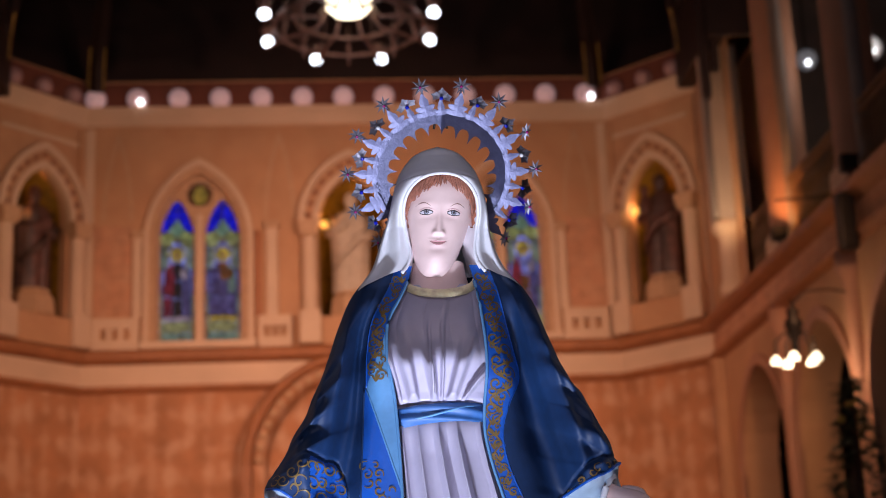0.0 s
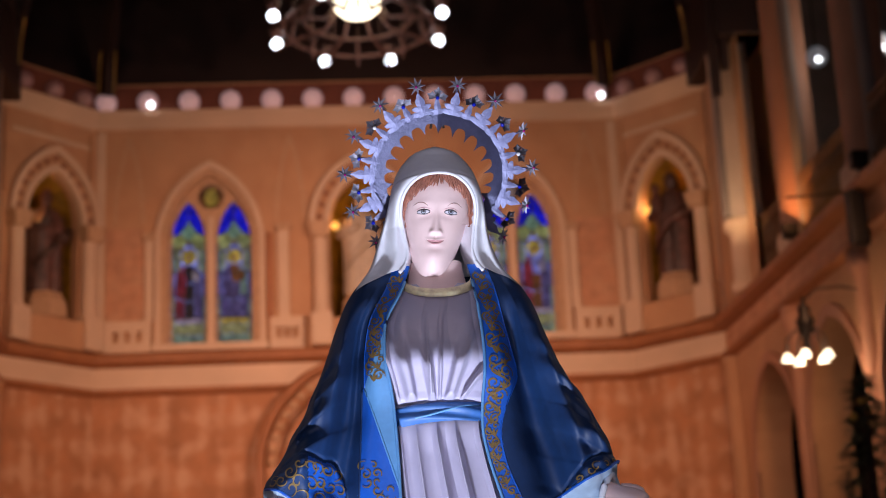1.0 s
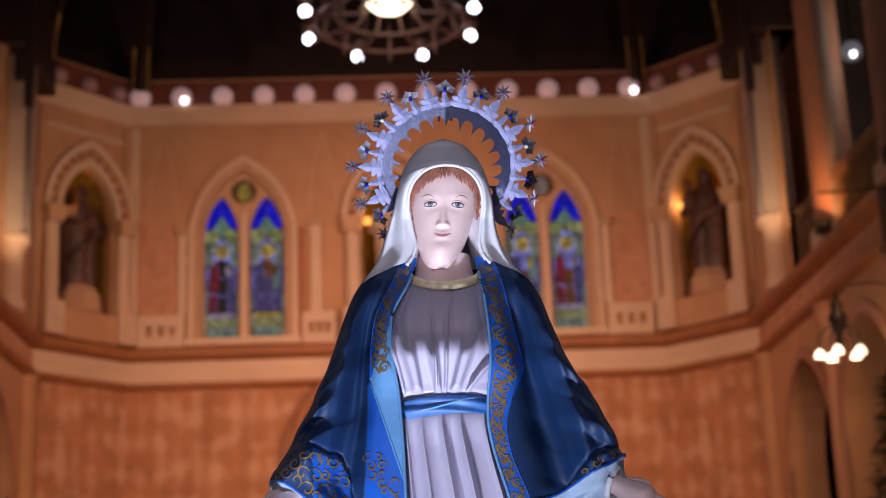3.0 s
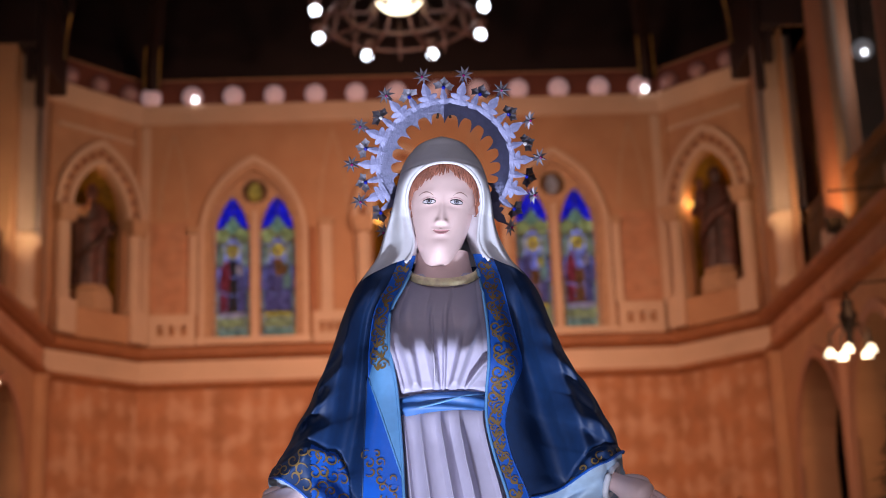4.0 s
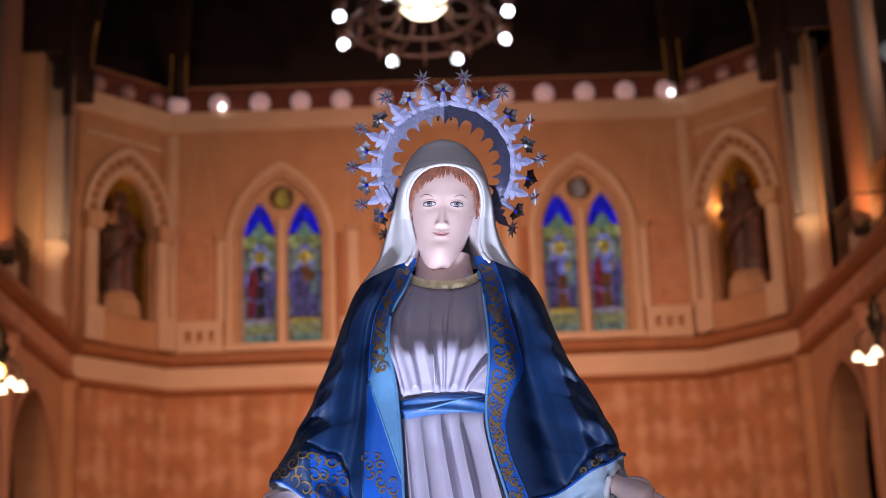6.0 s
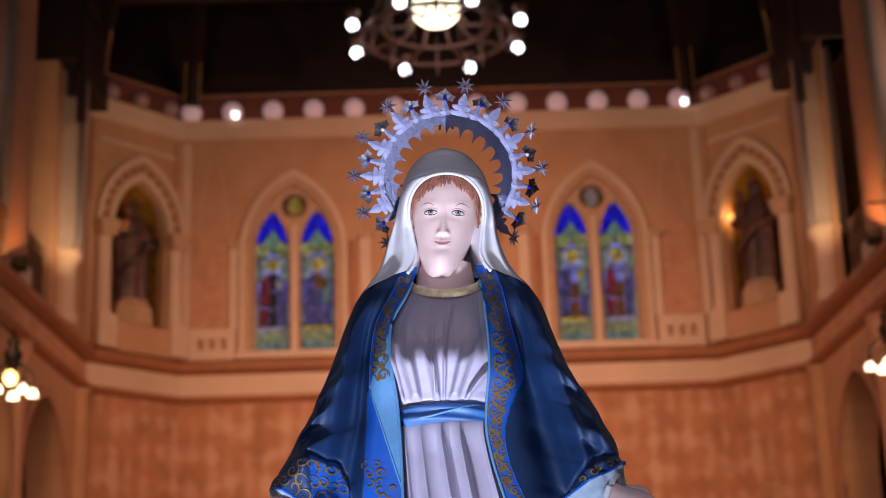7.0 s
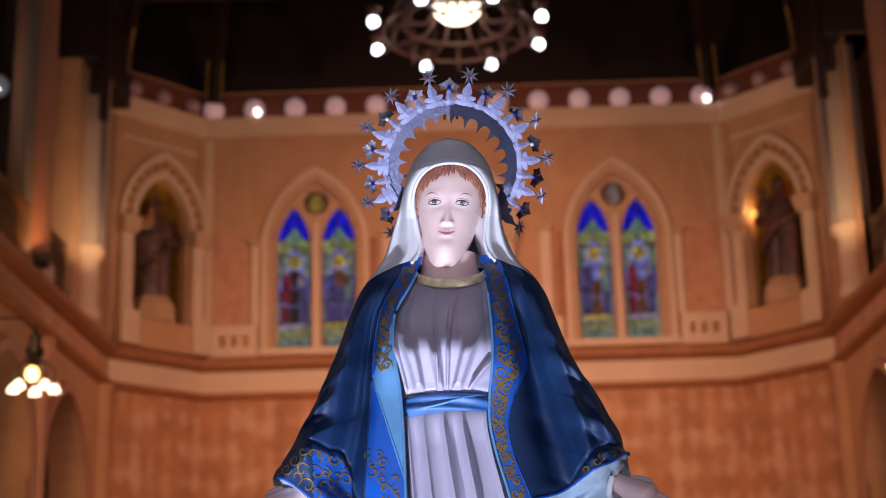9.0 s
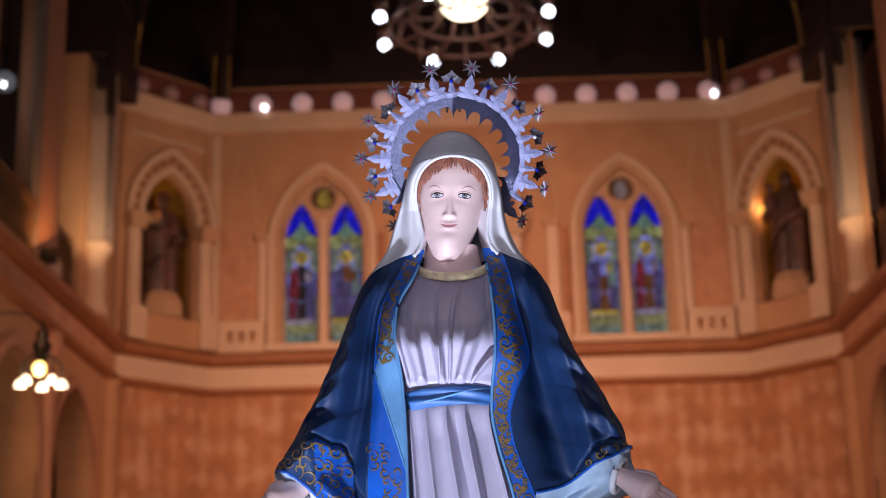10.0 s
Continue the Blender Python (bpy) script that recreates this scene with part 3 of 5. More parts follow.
def add_dress(bm):
    zs = [FOOT + (1.84 - FOOT) * k / 12 for k in range(12)] + list(np.linspace(1.84, 2.375, 200))
    ss = np.linspace(-1, 1, 150)
    grid(bm, [[dress_point(s, z) for s in ss] for z in zs], lambda i, j: S_DRESS)
    # the sash: a twisted band
    rows = []
    for k in range(15):
        q = k / 14
        row = []
        for s in ss:
            z = 2.046 + 0.042 * q + 0.006 * s + 0.004 * math.cos(2.6 * s)
            v = 0.104 + 0.009 * math.sin(math.pi * q) ** 0.5 + 0.0035 * math.sin(2 * math.pi * (q * 1.6 + 0.55 * s)) - 0.05 * abs(s) ** 4
            u = -0.026 + s * 0.118
            row.append((u, -v, z))
        rows.append(row)
    grid(bm, rows, lambda i, j: S_SASH)
    rope(bm, [(-0.026 + s * 0.1, -(0.114 - 0.04 * abs(s) ** 4), 2.06 + 0.02 * step(-0.6, 0.8, s) + 0.004 * s) for s in np.linspace(-0.75, 0.95, 24)], 0.0028, S_LIN)
    # the collar, a shallow curved band
    rows = []
    for k in range(9):
        q = k / 8
        row = []
        for s in np.linspace(-1, 1, 60):
            sag = 0.036 * math.sqrt(max(0, 1 - s * s)) if abs(s) < 1 else 0
            u = -0.008 + s * (0.081 - 0.004 * q)
            row.append((u, -(0.012 + 0.044 * math.sqrt(max(0, 1 - (s * 0.97) ** 2)) + 0.005 * math.sin(math.pi * q) - 0.01 * q), 2.372 - sag + 0.022 * q))
        rows.append(row)
    grid(bm, rows, lambda i, j: S_COLLAR)


BOW = 0.3   # how far the head is bowed
HEAD = Vector((-0.005, 0.0, 2.505))


def bowed(z):
    """How far the bowed head comes forward at a height; the chin stays a little back."""
    d = z - 2.48
    return BOW * (0.65 * d + 0.35 * math.sqrt(d * d + 0.0009) - 0.0105)



def face_axes(u, z):
    """Across and up in the face, which is tipped a little to one side."""
    return u - HEAD.x - 0.1 * (z - 2.54), z + 0.05 * (u - HEAD.x)


def face_relief(u, z):
    """How far the features stand forward of the plain head."""
    x, z = face_axes(u, z)
    ax = abs(x)
    bridge = step(2.532, 2.468, z) * step(2.465, 2.473, z)
    d = 0.0088 * bridge * bell(x, 0.0072 + 0.0035 * step(2.5, 2.468, z))
    d += 0.0032 * bell(ax - 0.0098, 0.0048) * bell(z - 2.4735, 0.0055)
    ex = ax - 0.0305
    d -= 0.0046 * bell(ax - 0.022, 0.017) * bell(z - 2.516, 0.012)
    d += 0.0042 * bell(ex, 0.0135) * bell(z - 2.518, 0.0075)
    d += 0.0012 * bell(ex, 0.015) * bell(z - 2.5262 + 14 * ex * ex, 0.0018)
    d += 0.0018 * bell(ax - 0.035, 0.02) * bell(z - 2.538, 0.009)
    d += 0.003 * bell(ax - 0.04, 0.022) * bell(z - 2.482, 0.026)
    d -= 0.0008 * bell(ax - 0.021, 0.006) * bell(z - 2.463, 0.012)
    d += 0.0018 * bell(x, 0.016) * bell(z - 2.4565 - 6 * x * x, 0.0038)
    d += 0.0018 * bell(x, 0.013) * bell(z - 2.4475, 0.0042)
    d -= 0.001 * bell(x, 0.019) * bell(z - 2.4518 - 13 * x * x, 0.0016)
    d -= 0.0012 * bell(x, 0.02) * bell(z - 2.437, 0.007)
    d -= 0.0014 * bell(x, 0.003) * bell(z - 2.461, 0.005)
    d += 0.0025 * bell(x, 0.024) * bell(z - 2.414, 0.018)
    return d


def face_paint(u, z):
    x, z = face_axes(u, z)
    ax = abs(x)
    cup = 0.0013 * bell(x, 0.003)
    mz = 2.4512 + 13.0 * x * x
    if ax < 0.019:
        t = 1 - (ax / 0.019) ** 2
        if abs(z - mz) < 0.0007:
            return S_BROW
        if mz <= z < mz + 0.0046 * t - cup or mz - 0.0056 * t < z < mz:
            return S_LIP
    ex, ez = ax - 0.0305, z - 2.518
    if abs(ex) < 0.0145:
        t = 1 - (ex / 0.0145) ** 2
        hi, lo = 0.0041 * t ** 0.75, -0.0045 * t ** 0.8
        if lo < ez < hi - 0.0006:
            r = math.hypot(ex, ez - 0.0008)
            if r < 0.0027 or 0.0044 < r < 0.0059:
                return S_INK
            return S_IRIS if r < 0.005 else S_EYE
        if hi - 0.0006 <= ez < hi + 0.0021 or lo - 0.0016 < ez <= lo:
            return S_INK
        if hi + 0.004 < ez < hi + 0.0052:
            return S_LIP
    bx = ax - 0.0385
    if abs(bx) < 0.0165:
        bz = 2.5385 - 26 * (bx - 0.0015) ** 2
        if abs(z - bz) < 0.0009 * (1 - (bx / 0.0165) ** 2) + 0.0002:
            return S_BROW
    return S_SKIN


def add_head(bm):
    zs = np.linspace(2.389, 2.625, 300)
    ths = np.concatenate([np.linspace(-1, -0.5, 40), np.linspace(-0.495, 0.495, 210), np.linspace(0.5, 1, 40)])
    width = curve((2.386, 0.008), (2.389, 0.015), (2.395, 0.025), (2.404, 0.0325), (2.414, 0.038), (2.435, 0.0475), (2.458, 0.056), (2.478, 0.0625), (2.51, 0.0705), (2.545, 0.0755), (2.575, 0.0745), (2.6, 0.066), (2.625, 0.045))
    depth = curve((2.386, 0.064), (2.392, 0.075), (2.402, 0.086), (2.415, 0.093), (2.45, 0.0975), (2.5, 0.099), (2.54, 0.1), (2.58, 0.093), (2.61, 0.075), (2.625, 0.055))
    rows = []
    for z in zs:
        row = []
        w, dp, mid = width(z), depth(z), HEAD.x + 0.1 * (z - 2.54)
        for th in ths:
            a = th * math.pi * 0.62
            u = mid + w * math.sin(a)
            c = math.cos(a)
            v = -0.005 + (dp + 0.005) * (max(0, c) ** 0.58 if c > 0 else c * 0.8)
            if c > 0.1:
                v += face_relief(u, z) * step(0.1, 0.4, c)
            row.append((u, -(v + bowed(z)), z))
        rows.append(row)

    # under the chin, back to the throat
    low = []
    for q in np.linspace(1, 0, 10)[:-1]:
        low.append([tuple(Vector(p).lerp(Vector((HEAD.x - 0.004 + 0.05 * math.sin(th * math.pi * 0.62), 0.02, 2.402)), q) - Vector((0, 0, 0.004 * math.sin(math.pi * q)))) for p, th in zip(rows[0], ths)])
    rows = low + rows

    def index(i, j):
        p = rows[i][j]
        return face_paint(p[0], p[2]) if abs(ths[j]) < 0.6 and i >= len(low) else S_SKIN
    grid(bm, rows, index)
    # the neck
    lines = []
    for k in range(20):
        q = k / 19
        z = 2.43 - 0.11 * q
        w = 0.06 + 0.03 * q ** 1.5
        lines.append([(HEAD.x - 0.004 + w * math.sin(a), -(-0.012 + (0.042 + 0.006 * q) * math.cos(a)), z) for a in np.linspace(-2.6, 2.6, 40)])
    grid(bm, lines, lambda i, j: S_SKIN)
    rows = []
    for q in np.linspace(0, 1, 14):
        z = 2.5 + 0.108 * q
        r = math.sqrt(max(0.0, 1 - (q * 0.97) ** 2.4))
        rows.append([(HEAD.x + 0.0815 * r * math.sin(a), -(0.0 + 0.088 * r * math.cos(a) + BOW * (z - 2.48)), z) for a in np.linspace(-2.0, 2.0, 50)])
    grid(bm, rows, lambda i, j: S_HAIR if rows[i][j][2] > 2.595 or abs(rows[i][j][0] - HEAD.x) > 0.07 else S_SKIN)
    # hair: a short combed fringe showing under the brim, its locks parted in the middle
    rnd = random.Random(7)
    fringe = curve((0.0, 2.5805), (0.02, 2.577), (0.045, 2.565), (0.06, 2.553), (0.068, 2.543), (0.072, 2.532))

    def on_brow(x, z, lift):
        w = width(z) + 0.006
        c = math.sqrt(max(0.0, 1 - min(1.0, abs(x) / w) ** 2))
        return Vector((HEAD.x + 0.1 * (z - 2.54) + x, -(-0.005 + (depth(z) + 0.005) * c ** 0.58 + bowed(z) + lift), z))
    for layer in range(3):
        n = 34 - 4 * layer
        for sx in (-1, 1):
            for k in range(n):
                q = (k + rnd.uniform(0.1, 0.9)) / n
                a = q * 1.52
                x0, z0 = 0.079 * math.sin(a), 2.53 + 0.082 * math.cos(a) ** 0.8
                x1 = min(0.0735, 0.079 * math.sin(min(1.5, a + 0.02 + 0.3 * math.sin(math.pi * min(1, q * 1.6)) * (1 - q))) * 0.96)
                z1 = fringe(x1) + rnd.uniform(-0.005, 0.004) + 0.006 * layer - 0.002 - 0.012 * step(0.8, 1, q)
                pts = []
                for t in np.linspace(0, 1, 9):
                    x = x0 + (x1 - x0) * t ** 1.4
                    z = z0 + (z1 - z0) * t + 0.0012 * math.sin(6 * t + k)
                    pts.append(on_brow(sx * x, z, 0.001 + 0.0022 * math.sin(math.pi * t) + 0.0012 * layer))
                rope(bm, pts, [0.0027 * (0.25 + 0.85 * math.sin(math.pi * (0.25 + 0.7 * t))) for t in np.linspace(0, 1, 9)], S_HAIR, 5)


veil_l = curve((2.33, 0.205), (2.355, 0.199), (2.38, 0.186), (2.409, 0.165), (2.474, 0.138), (2.527, 0.12), (2.581, 0.107), (2.62, 0.098), (2.65, 0.087), (2.672, 0.072), (2.69, 0.05), (2.702, 0.008))
veil_r = curve((2.33, 0.19), (2.355, 0.184), (2.38, 0.168), (2.4, 0.152), (2.453, 0.127), (2.493, 0.117), (2.547, 0.111), (2.59, 0.104), (2.62, 0.098), (2.65, 0.087), (2.672, 0.072), (2.69, 0.05), (2.702, 0.008))
hole = curve((2.33, 0.13), (2.355, 0.118), (2.388, 0.098), (2.42, 0.078), (2.44, 0.073), (2.48, 0.077), (2.535, 0.084), (2.57, 0.077), (2.59, 0.064), (2.605, 0.044), (2.616, 0.02), (2.62, 0.0))
brim = curve((2.33, 0.066), (2.355, 0.064), (2.4, 0.054), (2.44, 0.05), (2.5, 0.056), (2.55, 0.07), (2.59, 0.089), (2.606, 0.096), (2.616, 0.091), (2.63, 0.08), (2.65, 0.064), (2.668, 0.05), (2.69, 0.035), (2.702, 0.01))
nape = curve((2.33, 0.15), (2.355, 0.14), (2.45, 0.12), (2.55, 0.125), (2.62, 0.11), (2.67, 0.07), (2.702, 0.01))


def veil_point(phi, z, side):
    s = (veil_l if side < 0 else veil_r)(z)
    h = (hole(z) if z < 2.53 else 0.084 * max(0.0, 1 - ((z - 2.53) / 0.08) ** 2.3) ** 0.5) if z < 2.61 else 0.0
    d = math.degrees(phi)
    mid = 0.0
    if d <= 90:
        u = h + (s - h) * math.sin(phi)
        v = mid + (brim(z) + BOW * max(0.0, min(0.12, z - 2.5)) - mid) * math.cos(phi)
        f = step(2.6, 2.47, z)
        v += f * 0.007 * math.sin(d * 0.13 + 5 * (2.5 - z) + side) * step(0, 20, d) * step(2.36, 2.41, z)
        v += 0.009 * step(2.42, 2.36, z) * bell(d - 35, 35)
    else:
        u = s * math.sin(phi)
        v = mid + (nape(z) + mid) * math.cos(phi)
    return Vector((HEAD.x * step(2.4, 2.5, z) * 0.5 + side * u, -v, z - 0.009 * step(2.48, 2.69, z)))


def veil_foot(d):
    """The veil's lower end, tucked under the mantle: high at the throat, low at the shoulder."""
    return 2.404 - 0.042 * math.sin(math.radians(min(d, 90)))


def add_veil(bm):
    phis = [math.radians(a) for a in list(np.linspace(0, 90, 60)) + list(np.linspace(94, 180, 20))]
    for side in (-1, 1):
        rows = []
        for q in np.linspace(0, 1, 100):
            rows.append([veil_point(p, veil_foot(math.degrees(p)) * (1 - q) + 2.59 * q, side) for p in phis])
        for z in np.linspace(2.592, 2.702, 80):
            rows.append([veil_point(p, z, side) for p in phis])
        grid(bm, rows, lambda i, j: S_VEIL)
        rows = []
        for z in np.linspace(2.404, 2.58, 60):
            a = veil_point(0, z, side)
            b = Vector((side * (0.045 + 0.02 * step(2.5, 2.4, z)), 0.035, z))
            rows.append([a.lerp(b, q) + Vector((0, -0.01 * math.sin(math.pi * q), 0)) for q in np.linspace(0, 1, 8)])
        grid(bm, rows, lambda i, j: S_VEIL)
    lift = list(np.linspace(2.395, 2.58, 50)) + [2.53 + 0.08 * math.sin(a) for a in np.linspace(0.7, 1.5, 18)]
    left = [veil_point(0, z, -1) + Vector((0, 0.002, 0)) for z in lift]
    right = [veil_point(0, z, 1) + Vector((0, 0.002, 0)) for z in lift]
    top = (left[-1] + right[-1]) / 2 + Vector((0, 0, 0.0004))
    rope(bm, left + [top] + right[::-1], 0.0042, S_VEIL, 8)
    # hair tucked under the brim
    rim = [p for p in left + [top] + right[::-1] if p.z > 2.495]
    mid = Vector((HEAD.x, 0, 2.525))
    rows = []
    for k, p in enumerate(rim):
        inward = Vector((mid.x - p.x, 0, mid.z - p.z)).normalized()
        rows.append([p + inward * (0.014 * q - 0.001) + Vector((0, 0.003 + 0.013 * q + 0.0022 * math.sin(k * 1.3 + 5 * q), 0)) for q in np.linspace(0, 1, 8)])
    grid(bm, rows, lambda i, j: S_HAIR)


def add_hand(bm, side):
    """A lowered open hand with a thumb and four fingers, and the white cuff round the wrist."""
    wrist = Vector((side * 0.342, -0.09, 1.885))
    out = Vector((side * 0.75, -0.45, -0.5)).normalized()
    across = Vector((side * 0.35, 0.4, 0.5)).normalized()
    lengths = np.linspace(-0.06, 0.082, 16)
    girth = curve((-0.06, 0.024), (0.0, 0.021), (0.025, 0.027), (0.055, 0.032), (0.075, 0.027), (0.082, 0.014))
    rope(bm, [wrist + out * q for q in lengths], [girth(q) for q in lengths], S_SKIN, 18)
    for k in range(4):
        root = wrist + out * 0.064 + across * (0.022 - 0.0145 * k)
        ln = 0.062 - 0.006 * abs(k - 1.3)
        rope(bm, [root + out * ln * q + Vector((0, -0.012 * q * q, -0.006 * q * q)) for q in np.linspace(0, 1, 9)], [0.0085 * math.sqrt(max(0.05, 1 - (q * 0.97) ** 4)) for q in np.linspace(0, 1, 9)], S_SKIN, 10)
    root = wrist + out * 0.012 + across * 0.022
    rope(bm, [root + out * 0.05 * q + across * 0.02 * math.sin(1.8 * q) for q in np.linspace(0, 1, 9)], [0.0115 * math.sqrt(max(0.05, 1 - (q * 0.97) ** 4)) for q in np.linspace(0, 1, 9)], S_SKIN, 10)
    ring = []
    side_v = out.cross(across).normalized()
    for k in range(24):
        a = 2 * math.pi * k / 24
        ring.append(wrist - out * 0.015 + across * 0.036 * math.cos(a) + side_v * 0.033 * math.sin(a))
    rope(bm, ring, 0.007, S_VEIL, 8, True)


def build_statue():
    bm = bmesh.new()
    add_mantle(bm)
    add_scrolls(bm)
    add_dress(bm)
    add_head(bm)
    add_veil(bm)
    for side in (-1, 1):
        add_hand(bm, side)
    me = bpy.data.meshes.new("statue")
    bm.to_mesh(me)
    bm.free()
    for m in STATUE_MATS:
        me.materials.append(m)
    ob = new("statue", me)
    ob.matrix_world = Matrix.Translation((-0.135, 3.36, 0))
    return tagged(ob, "painted statue in a blue gold-trimmed mantle and white veil, arms lowered", "statue")


build_statue()
bm = bmesh.new()
lathe(bm, [(0.36, 0), (0.36, 0.12), (0.32, 0.16), (0.3, 0.2), (0.3, 0.8), (0.33, 0.85), (0.35, 0.9), (0.35, FOOT)], 32)
thing("pedestal", bm, [CREAM], Matrix.Translation((-0.135, 3.36, 0)), True, "plain pale stone pedestal under the statue", "pedestal")

# ---- the halo of stars behind the head ----
SILVER = material("silvered_metal", (0.14, 0.145, 0.265), 0.48, 0.3, vary=0.2, size=25, bump=0.15, fine=90)
STARM = material("star_metal", (0.22, 0.215, 0.27), 0.5, 0.3, vary=0.3, size=60, bump=0.1)
BLUEGEM = material("blue_gem", (0.01, 0.02, 0.4), 0.08, vary=0.1, coat=0.6)
PINKGEM = material("magenta_gem", (0.3, 0.02, 0.16), 0.08, vary=0.1, coat=0.6)
CLEARGEM = material("clear_gem", (0.75, 0.78, 0.85), 0.05, vary=0.05, coat=0.6)


PITCH = 12.46


def saw(x):
    return abs((x % 1.0) * 2 - 1)


def build_halo():
    # local x across, y up in its plane, z towards the viewer: it leans forward
    m = Matrix.Translation((-0.130, 3.324, 2.627)) @ Matrix.Rotation(radians(90 + 37), 4, "X") @ Matrix.Rotation(radians(0.6), 4, "Z")
    halo = empty("halo_crown", m, "silvered metal halo with eight-pointed stars and jewelled flowers behind the head", "halo")
    halo.rotation_mode = "XYZ"
    bm = bmesh.new()
    rows = []
    steps = 900
    for k in range(steps + 1):
        th = radians(-146 + 292 * k / steps)
        deg = math.degrees(th)
        near = (deg + PITCH) % (2 * PITCH) - PITCH   # from a flower
        star = deg % (2 * PITCH) - PITCH             # from a star
        outer = 0.154 + 0.004 * bell(star, 4.0) + 0.003 * bell(near, 3.0)
        tooth = saw(deg / 16.6)
        inner = 0.124 - 0.025 * tooth ** 3.5
        mid = 0.138
        # the inner teeth lean back, the outer leaves cup forward
        pts = []
        # one half of the band is bent: its inner part faces away from the light
        bent = step(-1, 4, deg) * step(118, 100, deg)
        crease = 0.147
        for r in (inner, (inner + mid) / 2, mid, crease, outer):
            z = bent * (0.72 * max(0.0, crease - r) + 0.25 * max(0.0, r - crease))
            pts.append((r * math.sin(th), r * math.cos(th), z))
        rows.append(pts)
    vs = [[bm.verts.new(p) for p in row] for row in rows]
    for a, b in zip(vs, vs[1:]):
        for j in range(4):
            bm.faces.new((a[j], a[j + 1], b[j + 1], b[j]))
    bmesh.ops.solidify(bm, geom=bm.faces[:], thickness=0.0016)
    part("ring", bm, [SILVER], halo, "blued silver band with leafy outer edge and thorned inner edge", False)
    def leaf_mesh(name, half):
        """A flat lobed leaf with a raised midrib, its foot at the origin."""
        lf = bmesh.new()
        mid = [lf.verts.new((0, y, 0.0016 * math.sin(math.pi * min(1, y / half[-1][1] + 0.1)))) for x, y in half]
        for sg in (-1, 1):
            edge = [lf.verts.new((sg * x, y, 0)) for x, y in half[:-1]] + [mid[-1]]
            for a in range(len(half) - 1):
                fs = [mid[a], mid[a + 1], edge[a + 1], edge[a]] if edge[a + 1] is not mid[a + 1] else [mid[a], mid[a + 1], edge[a]]
                lf.faces.new(fs if sg > 0 else fs[::-1])
        bmesh.ops.recalc_face_normals(lf, faces=lf.faces[:])
        back = bmesh.ops.duplicate(lf, geom=lf.verts[:] + lf.edges[:] + lf.faces[:])["geom"]
        for v in back:
            if isinstance(v, bmesh.types.BMVert):
                v.co.z -= 0.002
        return finish(lf, name, [SILVER])

    leaf_me = leaf_mesh("leaf", [(0.014, 0), (0.023, 0.002), (0.0265, 0.0085), (0.021, 0.0125), (0.0125, 0.0115), (0.0215, 0.018), (0.0225, 0.0235), (0.0155, 0.0255), (0.0085, 0.0235), (0.0105, 0.0295), (0.0105, 0.037), (0.007, 0.043), (0.003, 0.052), (0.0, 0.055)])
    knob_me = leaf_mesh("leaf", [(0.0095, 0), (0.008, 0.004), (0.0155, 0.0085), (0.0125, 0.0125), (0.007, 0.0125), (0.0085, 0.018), (0.006, 0.024), (0.0045, 0.032), (0.0, 0.04)])
    # rivets along the band
    for k in range(23):
        th = radians(-137 + PITCH * k)
        bm = bmesh.new()
        bmesh.ops.create_uvsphere(bm, u_segments=8, v_segments=5, radius=0.0016, matrix=Matrix.Translation((0.147 * math.sin(th), 0.147 * math.cos(th), 0.003)))
        part("rivet", bm, [SILVER], halo)
    star_me = bmesh.new()
    centre_f, centre_b = star_me.verts.new((0, 0, 0.006)), star_me.verts.new((0, 0, -0.003))
    tips = []
    for k in range(16):
        a = math.pi * k / 8
        r = 0.0232 if k % 2 == 0 else 0.0092
        tips.append(star_me.verts.new((r * math.sin(a), r * math.cos(a), 0.003 if k % 2 == 0 else -0.001)))
    for k in range(16):
        star_me.faces.new((centre_f, tips[k], tips[(k + 1) % 16]))
        star_me.faces.new((centre_b, tips[(k + 1) % 16], tips[k]))
    star_me = finish(star_me, "star", [STARM])
    gem_me = {}
    for key, mt in (("pink", PINKGEM), ("blue", BLUEGEM), ("clear", CLEARGEM)):
        g = bmesh.new()
        bmesh.ops.create_icosphere(g, subdivisions=2, radius=0.0034 if key == "pink" else 0.0046)
        gem_me[key] = finish(g, "gem", [mt])
    # a flower of three cupped petals and a calyx
    f = bmesh.new()
    for a in (-72, 0, 72):
        pts = [(0, 0.0, 0.002), (-0.0058, 0.008, 0.003), (-0.0105, 0.0165, 0.006), (-0.0052, 0.0185, 0.005), (0, 0.026, 0.007), (0.0052, 0.0185, 0.005), (0.0105, 0.0165, 0.006), (0.0058, 0.008, 0.003)]
        ring = []
        for p in pts:
            p = Vector(p)
            p.rotate(Euler((0, 0, -radians(a))))
            ring.append(f.verts.new(p))
        p = Vector((0, 0.012, 0.001))
        p.rotate(Euler((0, 0, -radians(a))))
        hub = f.verts.new(p)
        for q in range(8):
            f.faces.new((hub, ring[(q + 1) % 8], ring[q]))
    bmesh.ops.solidify(f, geom=f.faces[:], thickness=0.001)
    flower_me = finish(f, "flower", [STARM])
    stem_me = finish(tube(bmesh.new(), [(0, 0, -0.002), (0, 0.02, -0.001), (0, 0.03, 0.001)], [0.004, 0.0025, 0.002], 8), "stem", [SILVER], True)
    rnd = random.Random(3)
